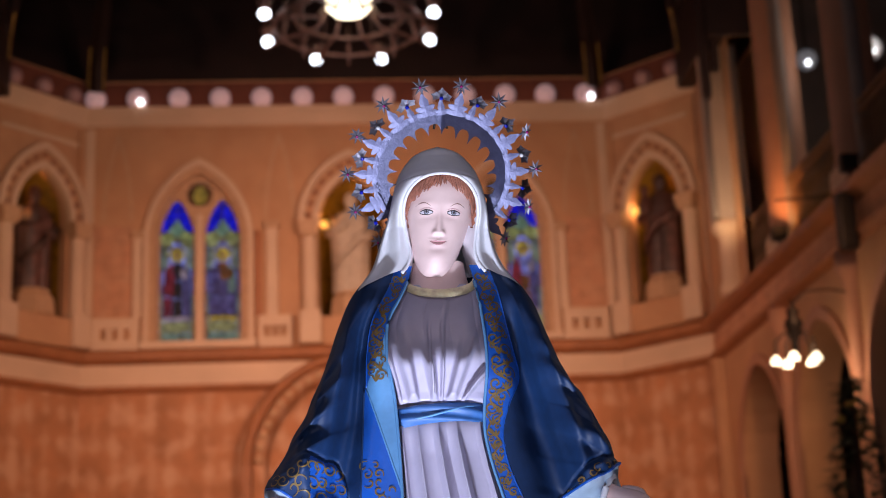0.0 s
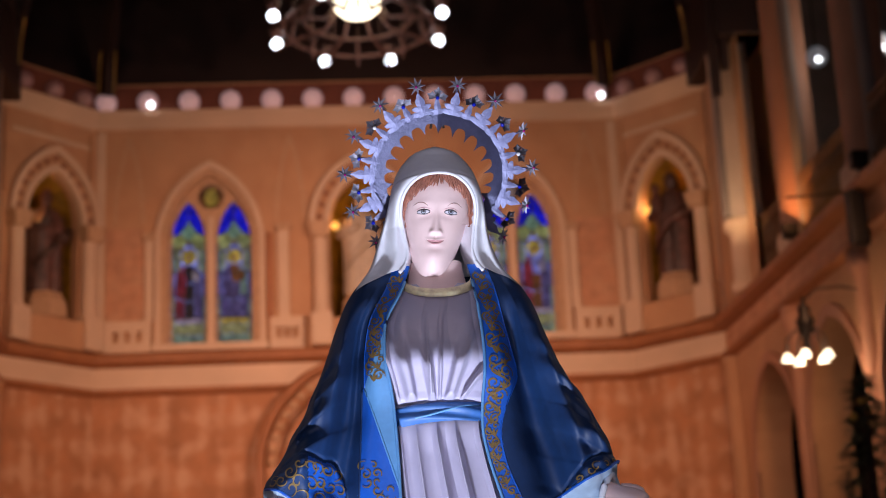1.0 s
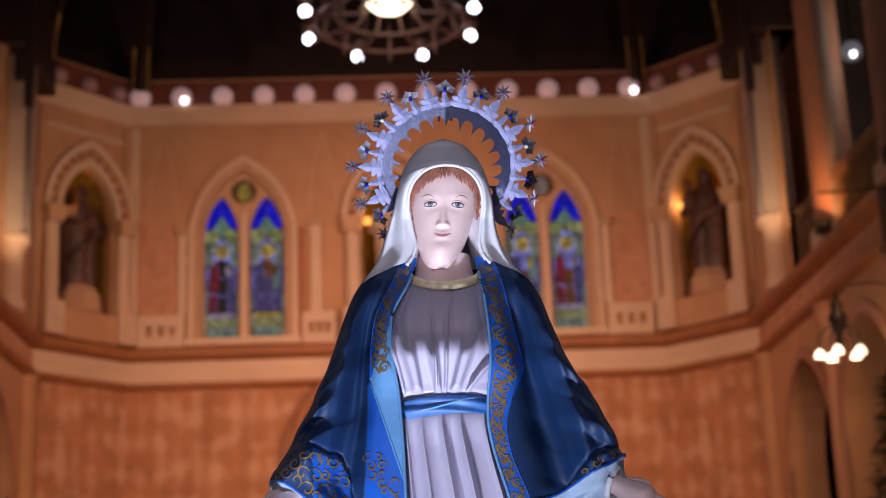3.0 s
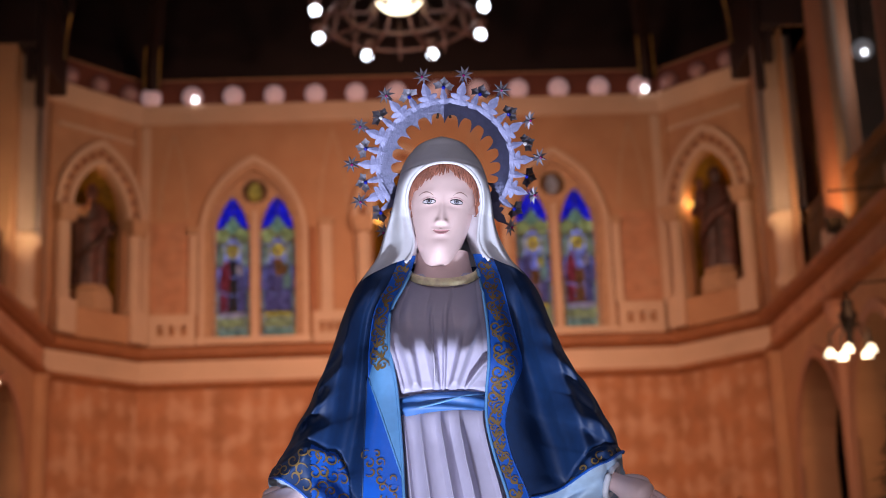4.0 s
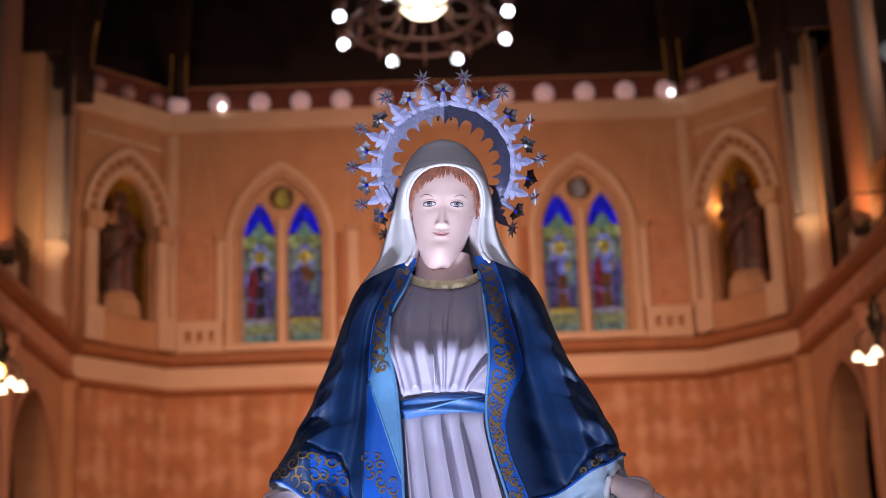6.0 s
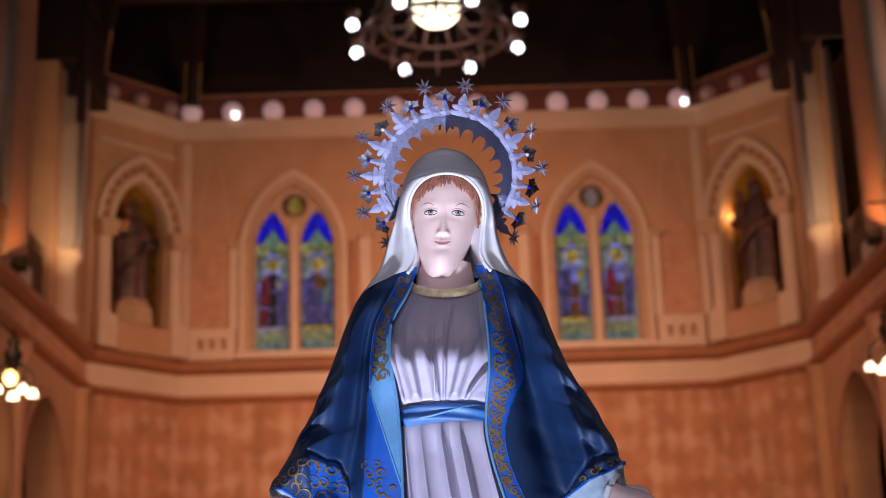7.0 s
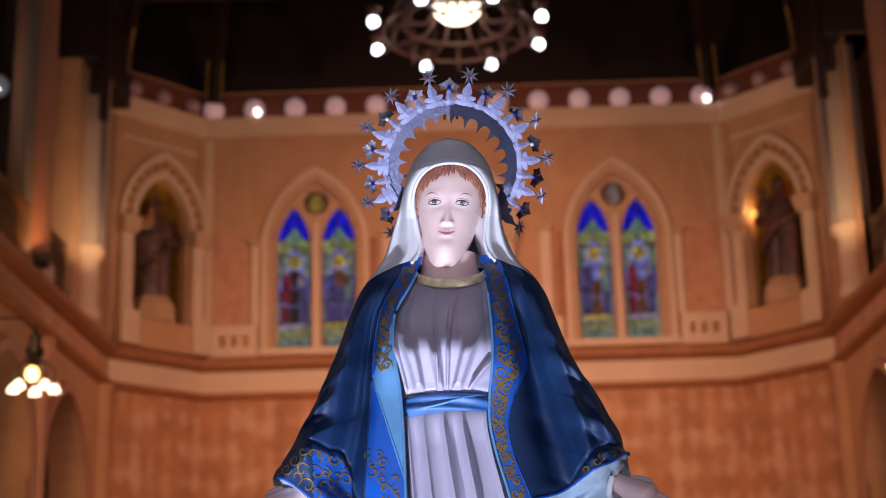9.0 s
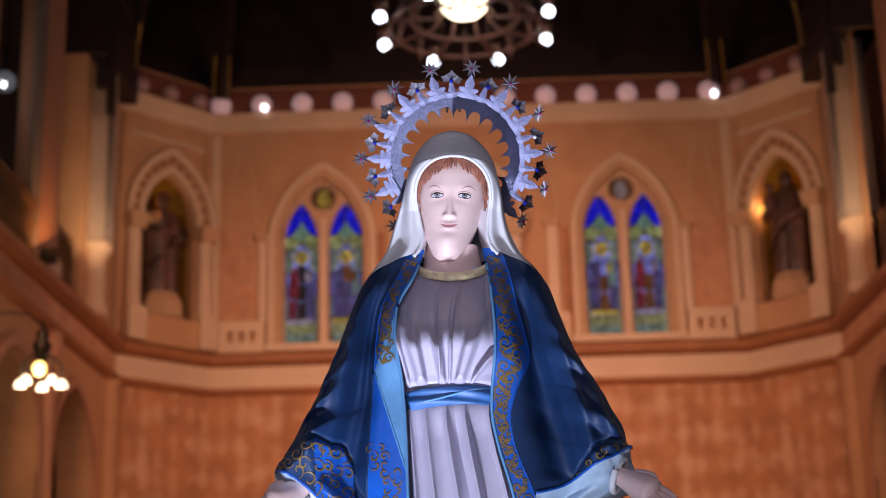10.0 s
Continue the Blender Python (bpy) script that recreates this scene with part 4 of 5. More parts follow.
    for k in range(-11, 12):
        deg = PITCH * k
        th = radians(deg)
        is_star = k % 2 != 0
        if abs(deg) > 142:
            continue
        blade = new("leaf", leaf_me if is_star else knob_me)
        blade.parent = halo
        blade.matrix_basis = Matrix.Translation((0.146 * math.sin(th), 0.146 * math.cos(th), 0.006)) @ Matrix.Rotation(-th + rnd.uniform(-0.08, 0.08), 4, "Z") @ Matrix.Rotation(rnd.uniform(-0.02, 0.03), 4, "X")
        stem = new("stem", stem_me)
        stem.parent = halo
        r = 0.176 if is_star else 0.158
        stem.matrix_basis = Matrix.Translation((r * math.sin(th), r * math.cos(th), 0.0)) @ Matrix.Rotation(-th, 4, "Z")
        ob = new("star" if is_star else "flower", star_me if is_star else flower_me)
        ob.parent = halo
        r = 0.215 if is_star else 0.186
        turn = rnd.uniform(-0.35, 0.35) if is_star else -th + rnd.uniform(-0.12, 0.12)
        ob.matrix_basis = Matrix.Translation((r * math.sin(th), r * math.cos(th), rnd.uniform(-0.004, 0.002) + (0.0 if is_star else 0.009))) @ Euler((rnd.uniform(-0.25, 0.25), rnd.uniform(-0.25, 0.25) + (0.75 * step(35, 60, deg) if is_star else 0.0), turn)).to_matrix().to_4x4()
        g = new("gem", gem_me["pink" if is_star else ("clear" if k in (6, -4) else "blue")])
        g.parent = ob
        g.location = (0, 0, 0.006) if is_star else (0, 0.001, 0.007)
        tagged(g, "small magenta gem" if is_star else "deep blue gem")
    # the bracket that carries it on the veil
    for sx in (-1, 1):
        bm = tube(bmesh.new(), [(sx * 0.002, 0.118, -0.014), (sx * 0.007, 0.126, -0.03), (sx * 0.013, 0.112, -0.034), (sx * 0.015, 0.102, -0.03)], 0.0028, 8)
        part("bracket", bm, [IRON], halo, "dark wire bracket", True)
    return halo


build_halo()

# ---- stone details of the apse ----
PIER_MID = (20.6 + 22.7) / 2
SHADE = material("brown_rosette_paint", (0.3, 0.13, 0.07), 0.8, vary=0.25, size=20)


def build_niche(f, c, tag):
    """A pointed niche: recess, jamb columns with capitals and plinths, and a double arch."""
    niche = empty("niche", f, "carved cream stone niche with jamb columns under a pointed arch, " + tag, "niche", "apse niches", "structure")
    # the recess: a half-round back with a pointed head
    bm = bmesh.new()
    rows = []
    top = arch_top(c, HALF + 0.02, 8.66, 9.52)
    for k in range(19):
        a = math.pi * k / 18
        s, d = c - (HALF + 0.02) * math.cos(a), -0.02 - 0.62 * math.sin(a)
        rows.append([(s, d, z0) for z0 in np.linspace(7.1, 8.66, 5)] + [(c + (s - c) * (1 - q ** 2.2), d * (1 - q * 0.9), 8.66 + (0.9) * q) for q in np.linspace(0.1, 1, 10)])
    vs = [[bm.verts.new(p) for p in r] for r in rows]
    for a, b in zip(vs, vs[1:]):
        for j in range(len(a) - 1):
            bm.faces.new((a[j], b[j], b[j + 1], a[j + 1]))
    part("recess", bm, [MOSAIC], niche, "gold mosaic recess", True)
    bm = box(bmesh.new(), c - HALF - 0.3, c + HALF + 0.3, -0.6, 0.16, 6.66, 7.12, 0.015)
    part("sill", bm, [PLASTER], niche)
    for sg in (-1, 1):
        x = c + sg * (HALF + 0.16)
        bm = lathe(bmesh.new(), [(0.135, 7.2), (0.14, 7.24), (0.125, 7.28), (0.12, 8.4), (0.125, 8.44)], 16, (x, 0.08, 0))
        col = part("column", bm, [CREAM], niche, "", True)
        bm = box(bmesh.new(), x - 0.17, x + 0.17, -0.02, 0.26, 6.67, 7.2, 0.02)
        part("plinth", bm, [CREAM], col)
        bm = bmesh.new()
        r = bmesh.ops.create_cube(bm, size=1, matrix=Matrix.Translation((x, 0.1, 8.57)) @ Matrix.Diagonal((0.36, 0.34, 0.25, 1)))
        for v in r["verts"]:
            if v.co.z < 8.57:
                v.co.x, v.co.y = x + (v.co.x - x) * 0.72, 0.1 + (v.co.y - 0.1) * 0.72
        part("capital", bm, [TERRA_LIGHT], col)
    part("arch_moulding", arch_band(bmesh.new(), c, HALF, HALF + 0.1, 8.69, 8.69, 9.5, 9.62, -0.02, 0.12), [CREAM], niche)
    part("arch_moulding", arch_band(bmesh.new(), c, HALF + 0.1, HALF + 0.24, 8.69, 8.69, 9.62, 9.8, -0.01, 0.07), [PLASTER], niche, "ochre arch band with dark rosettes")
    part("arch_moulding", arch_band(bmesh.new(), c, HALF + 0.24, HALF + 0.33, 8.69, 8.69, 9.8, 9.92, -0.02, 0.15), [CREAM], niche)
    t = arch_top(c, HALF + 0.17, 8.69, 9.71)
    for k in range(13):
        s = c + (HALF + 0.17) * math.sin((k - 6) / 6.6 * math.pi / 2)
        bm = bmesh.new()
        bmesh.ops.create_cube(bm, size=0.075, matrix=Matrix.Translation((s, 0.075, t(s))) @ Matrix.Rotation(0.785, 4, "Y"))
        part("rosette", bm, [SHADE], niche)
    return niche


TERRA_LIGHT = material("tan_capital_stone", (0.5, 0.3, 0.17), 0.7, vary=0.2, size=14, bump=0.3)
build_niche(F_MID, 0, "in the middle wall")
build_niche(F_RIGHT, PL / 2, "in a slanting wall")
build_niche(F_LEFT, PL / 2 + 0.045, "in a slanting wall")


def figure(name, m, robe, inner, height, label, wide=1.0, carries=False):
    """A plain standing carved figure in a cloak over a long robe, on its own small base."""
    bm = bmesh.new()
    prof = [(0.29, 0), (0.31, 0.05), (0.3, 0.3), (0.3, 0.6), (0.31, 0.85), (0.33, 1.05), (0.31, 1.2), (0.26, 1.32), (0.19, 1.4), (0.085, 1.45), (0.07, 1.49), (0.1, 1.55), (0.112, 1.63), (0.085, 1.72), (0.04, 1.76), (0.01, 1.77)]
    turns = 48
    rings = []
    for r, z in prof:
        ring = []
        for k in range(turns):
            a = 2 * math.pi * k / turns
            q = r
            if z < 1.35:
                q *= 1 + 0.1 * math.sin(9 * a + z * 2.5) * (0.5 + 0.5 * math.sin(3 * a + 1)) - 0.16 * bell(a - 4.55 - 0.2 * z, 0.3)
            ring.append(bm.verts.new((q * math.cos(a) * wide, q * 0.72 * math.sin(a), z)))
        rings.append(ring)
    for i, (a, b) in enumerate(zip(rings, rings[1:])):
        for k in range(turns):
            f = bm.faces.new((a[k], a[(k + 1) % turns], b[(k + 1) % turns], b[k]))
            f.material_index = 1 if (prof[i][1] < 1.4 and 31 <= k <= 39) or prof[i][1] >= 1.45 else 0
    for sg in (-1, 1):
        tube(bm, [(sg * 0.27 * wide, 0, 1.3), (sg * 0.36 * wide, -0.06, 1.05), (sg * 0.2, -0.24, 0.98 + 0.1 * sg), (sg * 0.06, -0.29, 1.04 + 0.1 * sg)], [0.1, 0.1, 0.075, 0.045], 12)
    # a diagonal swag of the cloak across the front
    tube(bm, [(-0.3 * wide, -0.12, 1.12), (-0.1, -0.27, 0.86), (0.14, -0.27, 0.62), (0.3 * wide, -0.1, 0.42)], [0.05, 0.06, 0.055, 0.03], 10)
    if carries:
        lathe(bm, [(0.1, 0.0), (0.12, 0.1), (0.1, 0.26), (0.05, 0.31), (0.045, 0.33), (0.075, 0.39), (0.07, 0.45), (0.02, 0.5)], 14, (0.17, -0.2, 1.06))
    bmesh.ops.scale(bm, vec=(height / 1.77,) * 3, verts=bm.verts[:])
    return thing(name, bm, [robe, inner], m, True, label, "statue", "niche statues")


ROBE_BROWN = material("brown_robe_paint", (0.07, 0.035, 0.028), 0.5, vary=0.85, size=7)
ROBE_PALE = material("pale_robe_paint", (0.5, 0.4, 0.3), 0.55, vary=0.2, size=9)
ROBE_RUST = material("rust_robe_paint", (0.11, 0.045, 0.034), 0.5, vary=0.8, size=7)
ROBE_DARK = material("dark_robe_paint", (0.03, 0.03, 0.05), 0.5, vary=0.4, size=6)
for f, c, robe, inner, lab, wd in ((F_MID, 0, ROBE_PALE, ROBE_PALE, "pale standing stone figure in the middle niche", 1.0), (F_RIGHT, PL / 2, ROBE_RUST, ROBE_BROWN, "rust-robed carved figure standing in a wall niche", 1.05), (F_LEFT, PL / 2 + 0.045, ROBE_BROWN, ROBE_RUST, "brown-robed carved figure standing in a wall niche", 1.0)):
    bm = bmesh.new()
    lathe(bm, [(0.36, 0.0), (0.38, 0.04), (0.36, 0.3), (0.3, 0.36), (0.28, 0.42)], 8)
    thing("stone_plinth", bm, [TERRA_LIGHT], f @ Matrix.Translation((c, -0.14, 7.12)) @ Matrix.Rotation(math.pi / 8, 4, "Z"), label="eight-sided tan stone base in the niche", category="plinth", group="niche statue bases")
    figure("niche_statue", f @ Matrix.Translation((c, -0.14, 7.54)) @ Matrix.Rotation(math.pi, 4, "Z"), robe, inner, 1.72, lab, wd, f is not F_MID)
    p = f @ Vector((c - 0.4, 0.03 if f is F_LEFT else -0.08, 8.72))
    lamp("niche_lamp", "POINT", Matrix.Translation(p), 4.0, AMBER, 0.03)
    for q, nm in ((p, "a"),):
        bm = bmesh.new()
        bmesh.ops.create_uvsphere(bm, u_segments=14, v_segments=8, radius=0.065)
        thing("niche_bulb", bm, [material("amber_glow", (0.8, 0.5, 0.1), 0.3, emit=((1.0, 0.55, 0.12), 1.1))], Matrix.Translation(q + (f.to_3x3() @ Vector((-0.03, 0.0, -0.02)))), True, "small amber lamp inside the niche", "lamp", "niche lamps").visible_shadow = False

# plinth blocks with small square sinkings, and pilaster strips
for sg in (-1, 1):
    for a, b in ((3.38, 4.12), (0.98, 1.5)):
        x0, x1 = sorted((sg * a, sg * b))
        cs = np.linspace(x0, x1, 5)[1:-1]
        bm = slab(bmesh.new(), x0, x1, 6.66, 7.17, 0.0, 0.1, [rect(x - 0.05, x + 0.05, 6.82, 7.0) for x in cs])
        thing("trim", bm, [CREAM], F_MID, label="cream plinth block with small square sinkings", category="moulding", kind="structure")
    for x, w, z1, m, dp in ((3.42, 0.07, 8.5, CREAM, 0.07), (3.3, 0.05, 8.42, TERRA, 0.02), (1.5, 0.06, 8.6, TERRA, 0.02), (1.28, 0.09, 8.62, CREAM, 0.06), (4.2, 0.07, 10.35, CREAM, 0.05)):
        bm = box(bmesh.new(), sg * x - w, sg * x + w, 0, dp, 7.17, z1, 0.01)
        thing("trim", bm, [m], F_MID, label="narrow pilaster strip on the apse wall", category="moulding", kind="structure")
        if m is CREAM and z1 < 9:
            bm = box(bmesh.new(), sg * x - w - 0.04, sg * x + w + 0.04, 0, dp + 0.04, z1, z1 + 0.12, 0.02)
            thing("trim", bm, [TERRA_LIGHT], F_MID, label="small tan capital on a pilaster strip", category="moulding", kind="structure")
    bm = box(bmesh.new(), min(sg * 3.5, sg * 4.1), max(sg * 3.5, sg * 4.1), 0, 0.012, 7.2, 8.7)
    thing("trim", bm, [ROSE], F_MID, label="rose stencilled wall panel beside the window", category="wall panel", kind="structure")
    # faint gabled outlines painted between the openings
    for x in (1.15, 3.75):
        bm = arch_band(bmesh.new(), sg * x, 0.2, 0.25, 8.8, 8.8, 10.15, 10.3, 0.0, 0.012)
        thing("trim", bm, [TERRA_LIGHT], F_MID, label="thin gabled outline on the plaster", category="moulding", kind="structure")
for f in (F_RIGHT, F_LEFT):
    for z in (10.02,):
        bm = box(bmesh.new(), 0.15, PL - 0.15, 0, 0.05, z, z + 0.07, 0.01)
        thing("trim", bm, [CREAM], f, label="cream string course over the niche", category="moulding", kind="structure")
    for x in (0.07, PL - 0.07):
        bm = box(bmesh.new(), x - 0.06, x + 0.06, 0, 0.05, 9.0, 10.3, 0.01)
        thing("trim", bm, [PLASTER], f, label="plaster strip at the wall's corner", category="moulding", kind="structure")

# ---- stained glass ----
def glass(name, colour, glow):
    m = bpy.data.materials.new(name)
    m.use_nodes = True
    n, l = m.node_tree.nodes, m.node_tree.links
    b = n["Principled BSDF"]
    tr = n.new("ShaderNodeBsdfTranslucent")
    no, ra = n.new("ShaderNodeTexNoise"), n.new("ShaderNodeValToRGB")
    co = n.new("ShaderNodeTexCoord")
    no.inputs["Scale"].default_value = 14
    l.new(co.outputs["Object"], no.inputs["Vector"])
    l.new(no.outputs["Fac"], ra.inputs["Fac"])
    ra.color_ramp.elements[0].position, ra.color_ramp.elements[1].position = 0.35, 0.65
    ra.color_ramp.elements[0].color = (*[v * 0.45 for v in colour], 1)
    ra.color_ramp.elements[1].color = (*[min(1, v * 1.3) for v in colour], 1)
    l.new(ra.outputs["Color"], b.inputs["Base Color"])
    l.new(ra.outputs["Color"], tr.inputs["Color"])
    b.inputs["Roughness"].default_value = 0.25
    mix = n.new("ShaderNodeMixShader")
    mix.inputs[0].default_value = glow
    l.new(b.outputs[0], mix.inputs[1])
    l.new(tr.outputs[0], mix.inputs[2])
    l.new(mix.outputs[0], n["Material Output"].inputs[0])
    return m


G_BLUE = glass("cobalt_glass", (0.05, 0.06, 0.8), 0.85)
G_GREEN = glass("green_glass", (0.4, 0.48, 0.27), 0.75)
G_TEAL = glass("teal_glass", (0.26, 0.42, 0.36), 0.75)
G_YELLOW = glass("yellow_glass", (0.7, 0.66, 0.16), 0.75)
G_RED = glass("red_glass", (0.3, 0.06, 0.1), 0.7)
G_INDIGO = glass("indigo_glass", (0.17, 0.17, 0.36), 0.75)
G_BROWN = glass("brown_glass", (0.22, 0.12, 0.06), 0.6)
G_BLACK = glass("smoky_glass", (0.02, 0.02, 0.03), 0.4)
G_WHITE = glass("milky_glass", (0.6, 0.6, 0.66), 0.8)
G_SKY = glass("pale_blue_glass", (0.34, 0.42, 0.8), 0.75)
G_FLESH = glass("flesh_glass", (0.5, 0.36, 0.26), 0.75)
LEAD = material("lead_came", (0.03, 0.028, 0.026), 0.6, 0.4)
LZ0, LS, LA, LW = 6.8, 8.5, 9.2, 0.275


def pane(parent, pts, m):
    """One leaded piece of glass, drawn as an outline of (s, z)."""
    bm = bmesh.new()
    a = [bm.verts.new((s, -0.2, z)) for s, z in pts]
    b = [bm.verts.new((s, -0.212, z)) for s, z in pts]
    k = len(pts)
    bm.faces.new(a)
    bm.faces.new(b[::-1])
    for i in range(k):
        bm.faces.new((a[i], a[(i + 1) % k], b[(i + 1) % k], b[i]))
    ob = part("pane", bm, [m], parent)
    ob.visible_shadow = False


def oval(c, z, rx, rz, n=12):
    return [(c + rx * math.cos(2 * math.pi * k / n), z + rz * math.sin(2 * math.pi * k / n)) for k in range(n)]


def lancet(win, c, robe, mantle, accent, low):
    t = arch_top(c, LW, LS, LA)
    w = LW
    head = [(c + w * q, t(c + w * q)) for q in np.linspace(-1, 1, 17)]

    def piece(m, *pts):
        pane(win, [(c + w * x, z) for x, z in pts], m)
    # the cobalt head, in two halves, over a green canopy with a gable and pinnacles
    pane(win, [(c - w, 8.62)] + [p for p in head[1:8] if p[1] > 8.62] + [(c - 0.008, LA - 0.02), (c - 0.008, 8.88), (c - w * 0.5, 8.68)], G_BLUE)
    pane(win, [(c + w * 0.5, 8.68), (c + 0.008, 8.88), (c + 0.008, LA - 0.02)] + [p for p in head[9:-1] if p[1] > 8.62] + [(c + w, 8.62)], G_BLUE)
    piece(G_TEAL, (-0.48, 8.67), (0, 8.87), (0.48, 8.67), (0, 8.56))
    piece(G_GREEN, (-0.96, 8.6), (-0.5, 8.66), (-0.03, 8.55), (-0.45, 8.36), (-0.96, 8.4))
    piece(G_GREEN, (0.03, 8.55), (0.5, 8.66), (0.96, 8.6), (0.96, 8.4), (0.45, 8.36))
    piece(G_BROWN, (0, 8.54), (0.1, 8.49), (0, 8.44), (-0.1, 8.49))
    for sg in (-1, 1):
        x0, x1 = sorted((sg * 0.74, sg * 0.97))
        piece(G_TEAL, (x0, 8.02), (x1, 8.02), (x1, 8.39), (x0, 8.39))
        for z0, z1, m in ((7.62, 8.0, G_INDIGO), (7.24, 7.6, G_TEAL), (6.82, 7.22, G_GREEN)):
            x0, x1 = sorted((sg * 0.82, sg * 0.97))
            piece(m, (x0, z0), (x1, z0), (x1, z1), (x0, z1))
        piece(G_GREEN, (sg * 0.46, 8.34), (sg * 0.72, 8.36), (sg * 0.72, 8.02), (sg * 0.52, 8.1))
    # the figure: nimbus, face, shoulders, robe, skirt, and what it holds
    pane(win, oval(c, 8.27, w * 0.42, 0.125), G_YELLOW)
    piece(mantle, (-0.72, 8.0), (-0.3, 8.14), (-0.14, 7.86), (-0.22, 7.55), (-0.8, 7.6))
    piece(robe, (-0.28, 8.13), (0.28, 8.13), (0.3, 7.84), (-0.12, 7.84))
    piece(G_INDIGO if mantle is G_RED else G_TEAL, (0.3, 8.14), (0.72, 8.0), (0.8, 7.66), (0.34, 7.6))
    piece(mantle, (-0.8, 7.58), (-0.24, 7.53), (-0.3, 7.26), (-0.8, 7.26))
    piece(low, (-0.2, 7.82), (0.32, 7.82), (0.3, 7.56), (-0.2, 7.53))
    piece(low, (-0.22, 7.51), (0.3, 7.54), (0.34, 7.26), (-0.28, 7.26))
    piece(G_INDIGO, (0.34, 7.58), (0.8, 7.64), (0.8, 7.26), (0.36, 7.26))
    # the base: a pale strip over a green panel
    piece(accent if accent is G_WHITE else G_YELLOW, (-0.8, 7.17), (0.8, 7.17), (0.8, 7.24), (-0.8, 7.24))
    piece(G_GREEN, (-0.8, 6.98), (0.8, 6.98), (0.8, 7.16), (-0.8, 7.16))
    piece(G_TEAL, (-0.8, 6.82), (0.8, 6.82), (0.8, 6.97), (-0.8, 6.97))
    bm = bmesh.new()
    for cx, cz, rx, rz, m in ((0.0, 8.25, 0.16, 0.07, 0), (0.4, 7.95, 0.22, 0.09, 1)):
        front = [bm.verts.new((c + w * cx + w * rx * math.cos(a), -0.19, cz + rz * math.sin(a))) for a in np.linspace(0, 2 * math.pi, 12, endpoint=False)]
        rear = [bm.verts.new((v.co.x, -0.199, v.co.z)) for v in front]
        bm.faces.new(front).material_index = m
        for i in range(12):
            bm.faces.new((front[i], front[(i + 1) % 12], rear[(i + 1) % 12], rear[i])).material_index = m
    part("pane", bm, [G_FLESH, accent], win)
    for z in (7.25, 7.61, 8.01, 8.38):
        part("glazing_bar", box(bmesh.new(), c - w, c + w, -0.215, -0.185, z - 0.007, z + 0.007), [LEAD], win)
    bm = slab(bmesh.new(), c - w, c + w, LZ0, LA, -0.235, -0.225, top=t)
    part("glass_backing", bm, [G_SKY], win).visible_shadow = False


def build_window(c, k, looks):
    win = empty("window_%d" % k, F_MID, "twin-lancet stained glass window with cobalt heads in cream tracery", "window", "apse windows", "structure")
    holes = [arch(c + sg * 0.365, LW, LZ0, LS, LA, 8) for sg in (-1, 1)] + [disc(c, 9.27, 0.215)]
    t = arch_top(c, 0.72, 8.46, 9.62)
    part("tracery", slab(bmesh.new(), c - 0.72, c + 0.72, 6.77, 9.6, -0.28, -0.12, holes, top=t), [TERRA_LIGHT], win)
    part("mullion", box(bmesh.new(), c - 0.05, c + 0.05, -0.12, -0.04, 6.77, 8.9, 0.015), [CREAM], win)
    part("window_frame", arch_band(bmesh.new(), c, 0.7, 0.79, 6.78, 8.46, 9.6, 9.71, -0.06, 0.03), [TERRA_LIGHT], win)
    part("window_frame", arch_band(bmesh.new(), c, 0.79, 0.87, 6.7, 8.46, 9.71, 9.82, -0.02, 0.1), [CREAM], win)
    part("window_sill", box(bmesh.new(), c - 0.92, c + 0.92, -0.3, 0.14, 6.66, 6.78, 0.015), [CREAM], win)
    for sg, lk in zip((-1, 1), looks):
        lancet(win, c + sg * 0.365, *lk)
    pane(win, oval(c, 9.27, 0.22, 0.22, 16), G_BROWN)
    bm = bmesh.new()
    for pts, m in ((oval(c, 9.26, 0.11, 0.16), G_YELLOW if k == 1 else G_WHITE),):
        a = [bm.verts.new((s, -0.19, z)) for s, z in pts]
        b = [bm.verts.new((s, -0.199, z)) for s, z in pts]
        bm.faces.new(a)
        for i in range(len(pts)):
            bm.faces.new((a[i], a[(i + 1) % len(pts)], b[(i + 1) % len(pts)], b[i]))
        part("pane", bm, [m], win)
    lamp("window_backlight", "AREA", look((c, D + 1.3, 8.1), (c, D, 8.1)), 28, (0.9, 0.93, 1.0), 2.2)


build_window(-2.45, 1, ((G_BLACK, G_RED, G_WHITE, G_BLACK), (G_BROWN, G_INDIGO, G_BROWN, G_INDIGO)))
build_window(2.45, 2, ((G_SKY, G_INDIGO, G_YELLOW, G_BROWN), (G_SKY, G_RED, G_WHITE, G_BROWN)))
thing("wall_outside", box(bmesh.new(), -5.5, 5.5, 26.2, 26.4, 0, 15), [GREYWALL], label="plain wall behind the apse windows", category="wall", kind="structure")

# ---- globes on the cornice ----
GLOBE = material("pearl_globe", (0.74, 0.56, 0.58), 0.15, vary=0.06, size=4, bump=0, emit=((1.0, 0.62, 0.66), 0.16))
DIM_GLOBE = material("dull_globe", (0.4, 0.24, 0.24), 0.2, vary=0.15, size=4, bump=0)
SPOTM = material("lit_bulb", (0.9, 0.9, 0.9), 0.3, bump=0, emit=((0.9, 0.93, 1.0), 6.0))
FRIEZE = material("dark_red_frieze", (0.16, 0.045, 0.025), 0.7, vary=0.25, size=4)
for name, f, s0, s1, holes in walls:
    bm = sweep_section(bmesh.new(), s0, s1, [(0, 10.72), (0.02, 10.72), (0.02, 11.16), (0, 11.16)])
    thing("trim", bm, [FRIEZE], f, label="dark red frieze above the cornice", category="frieze", kind="structure")


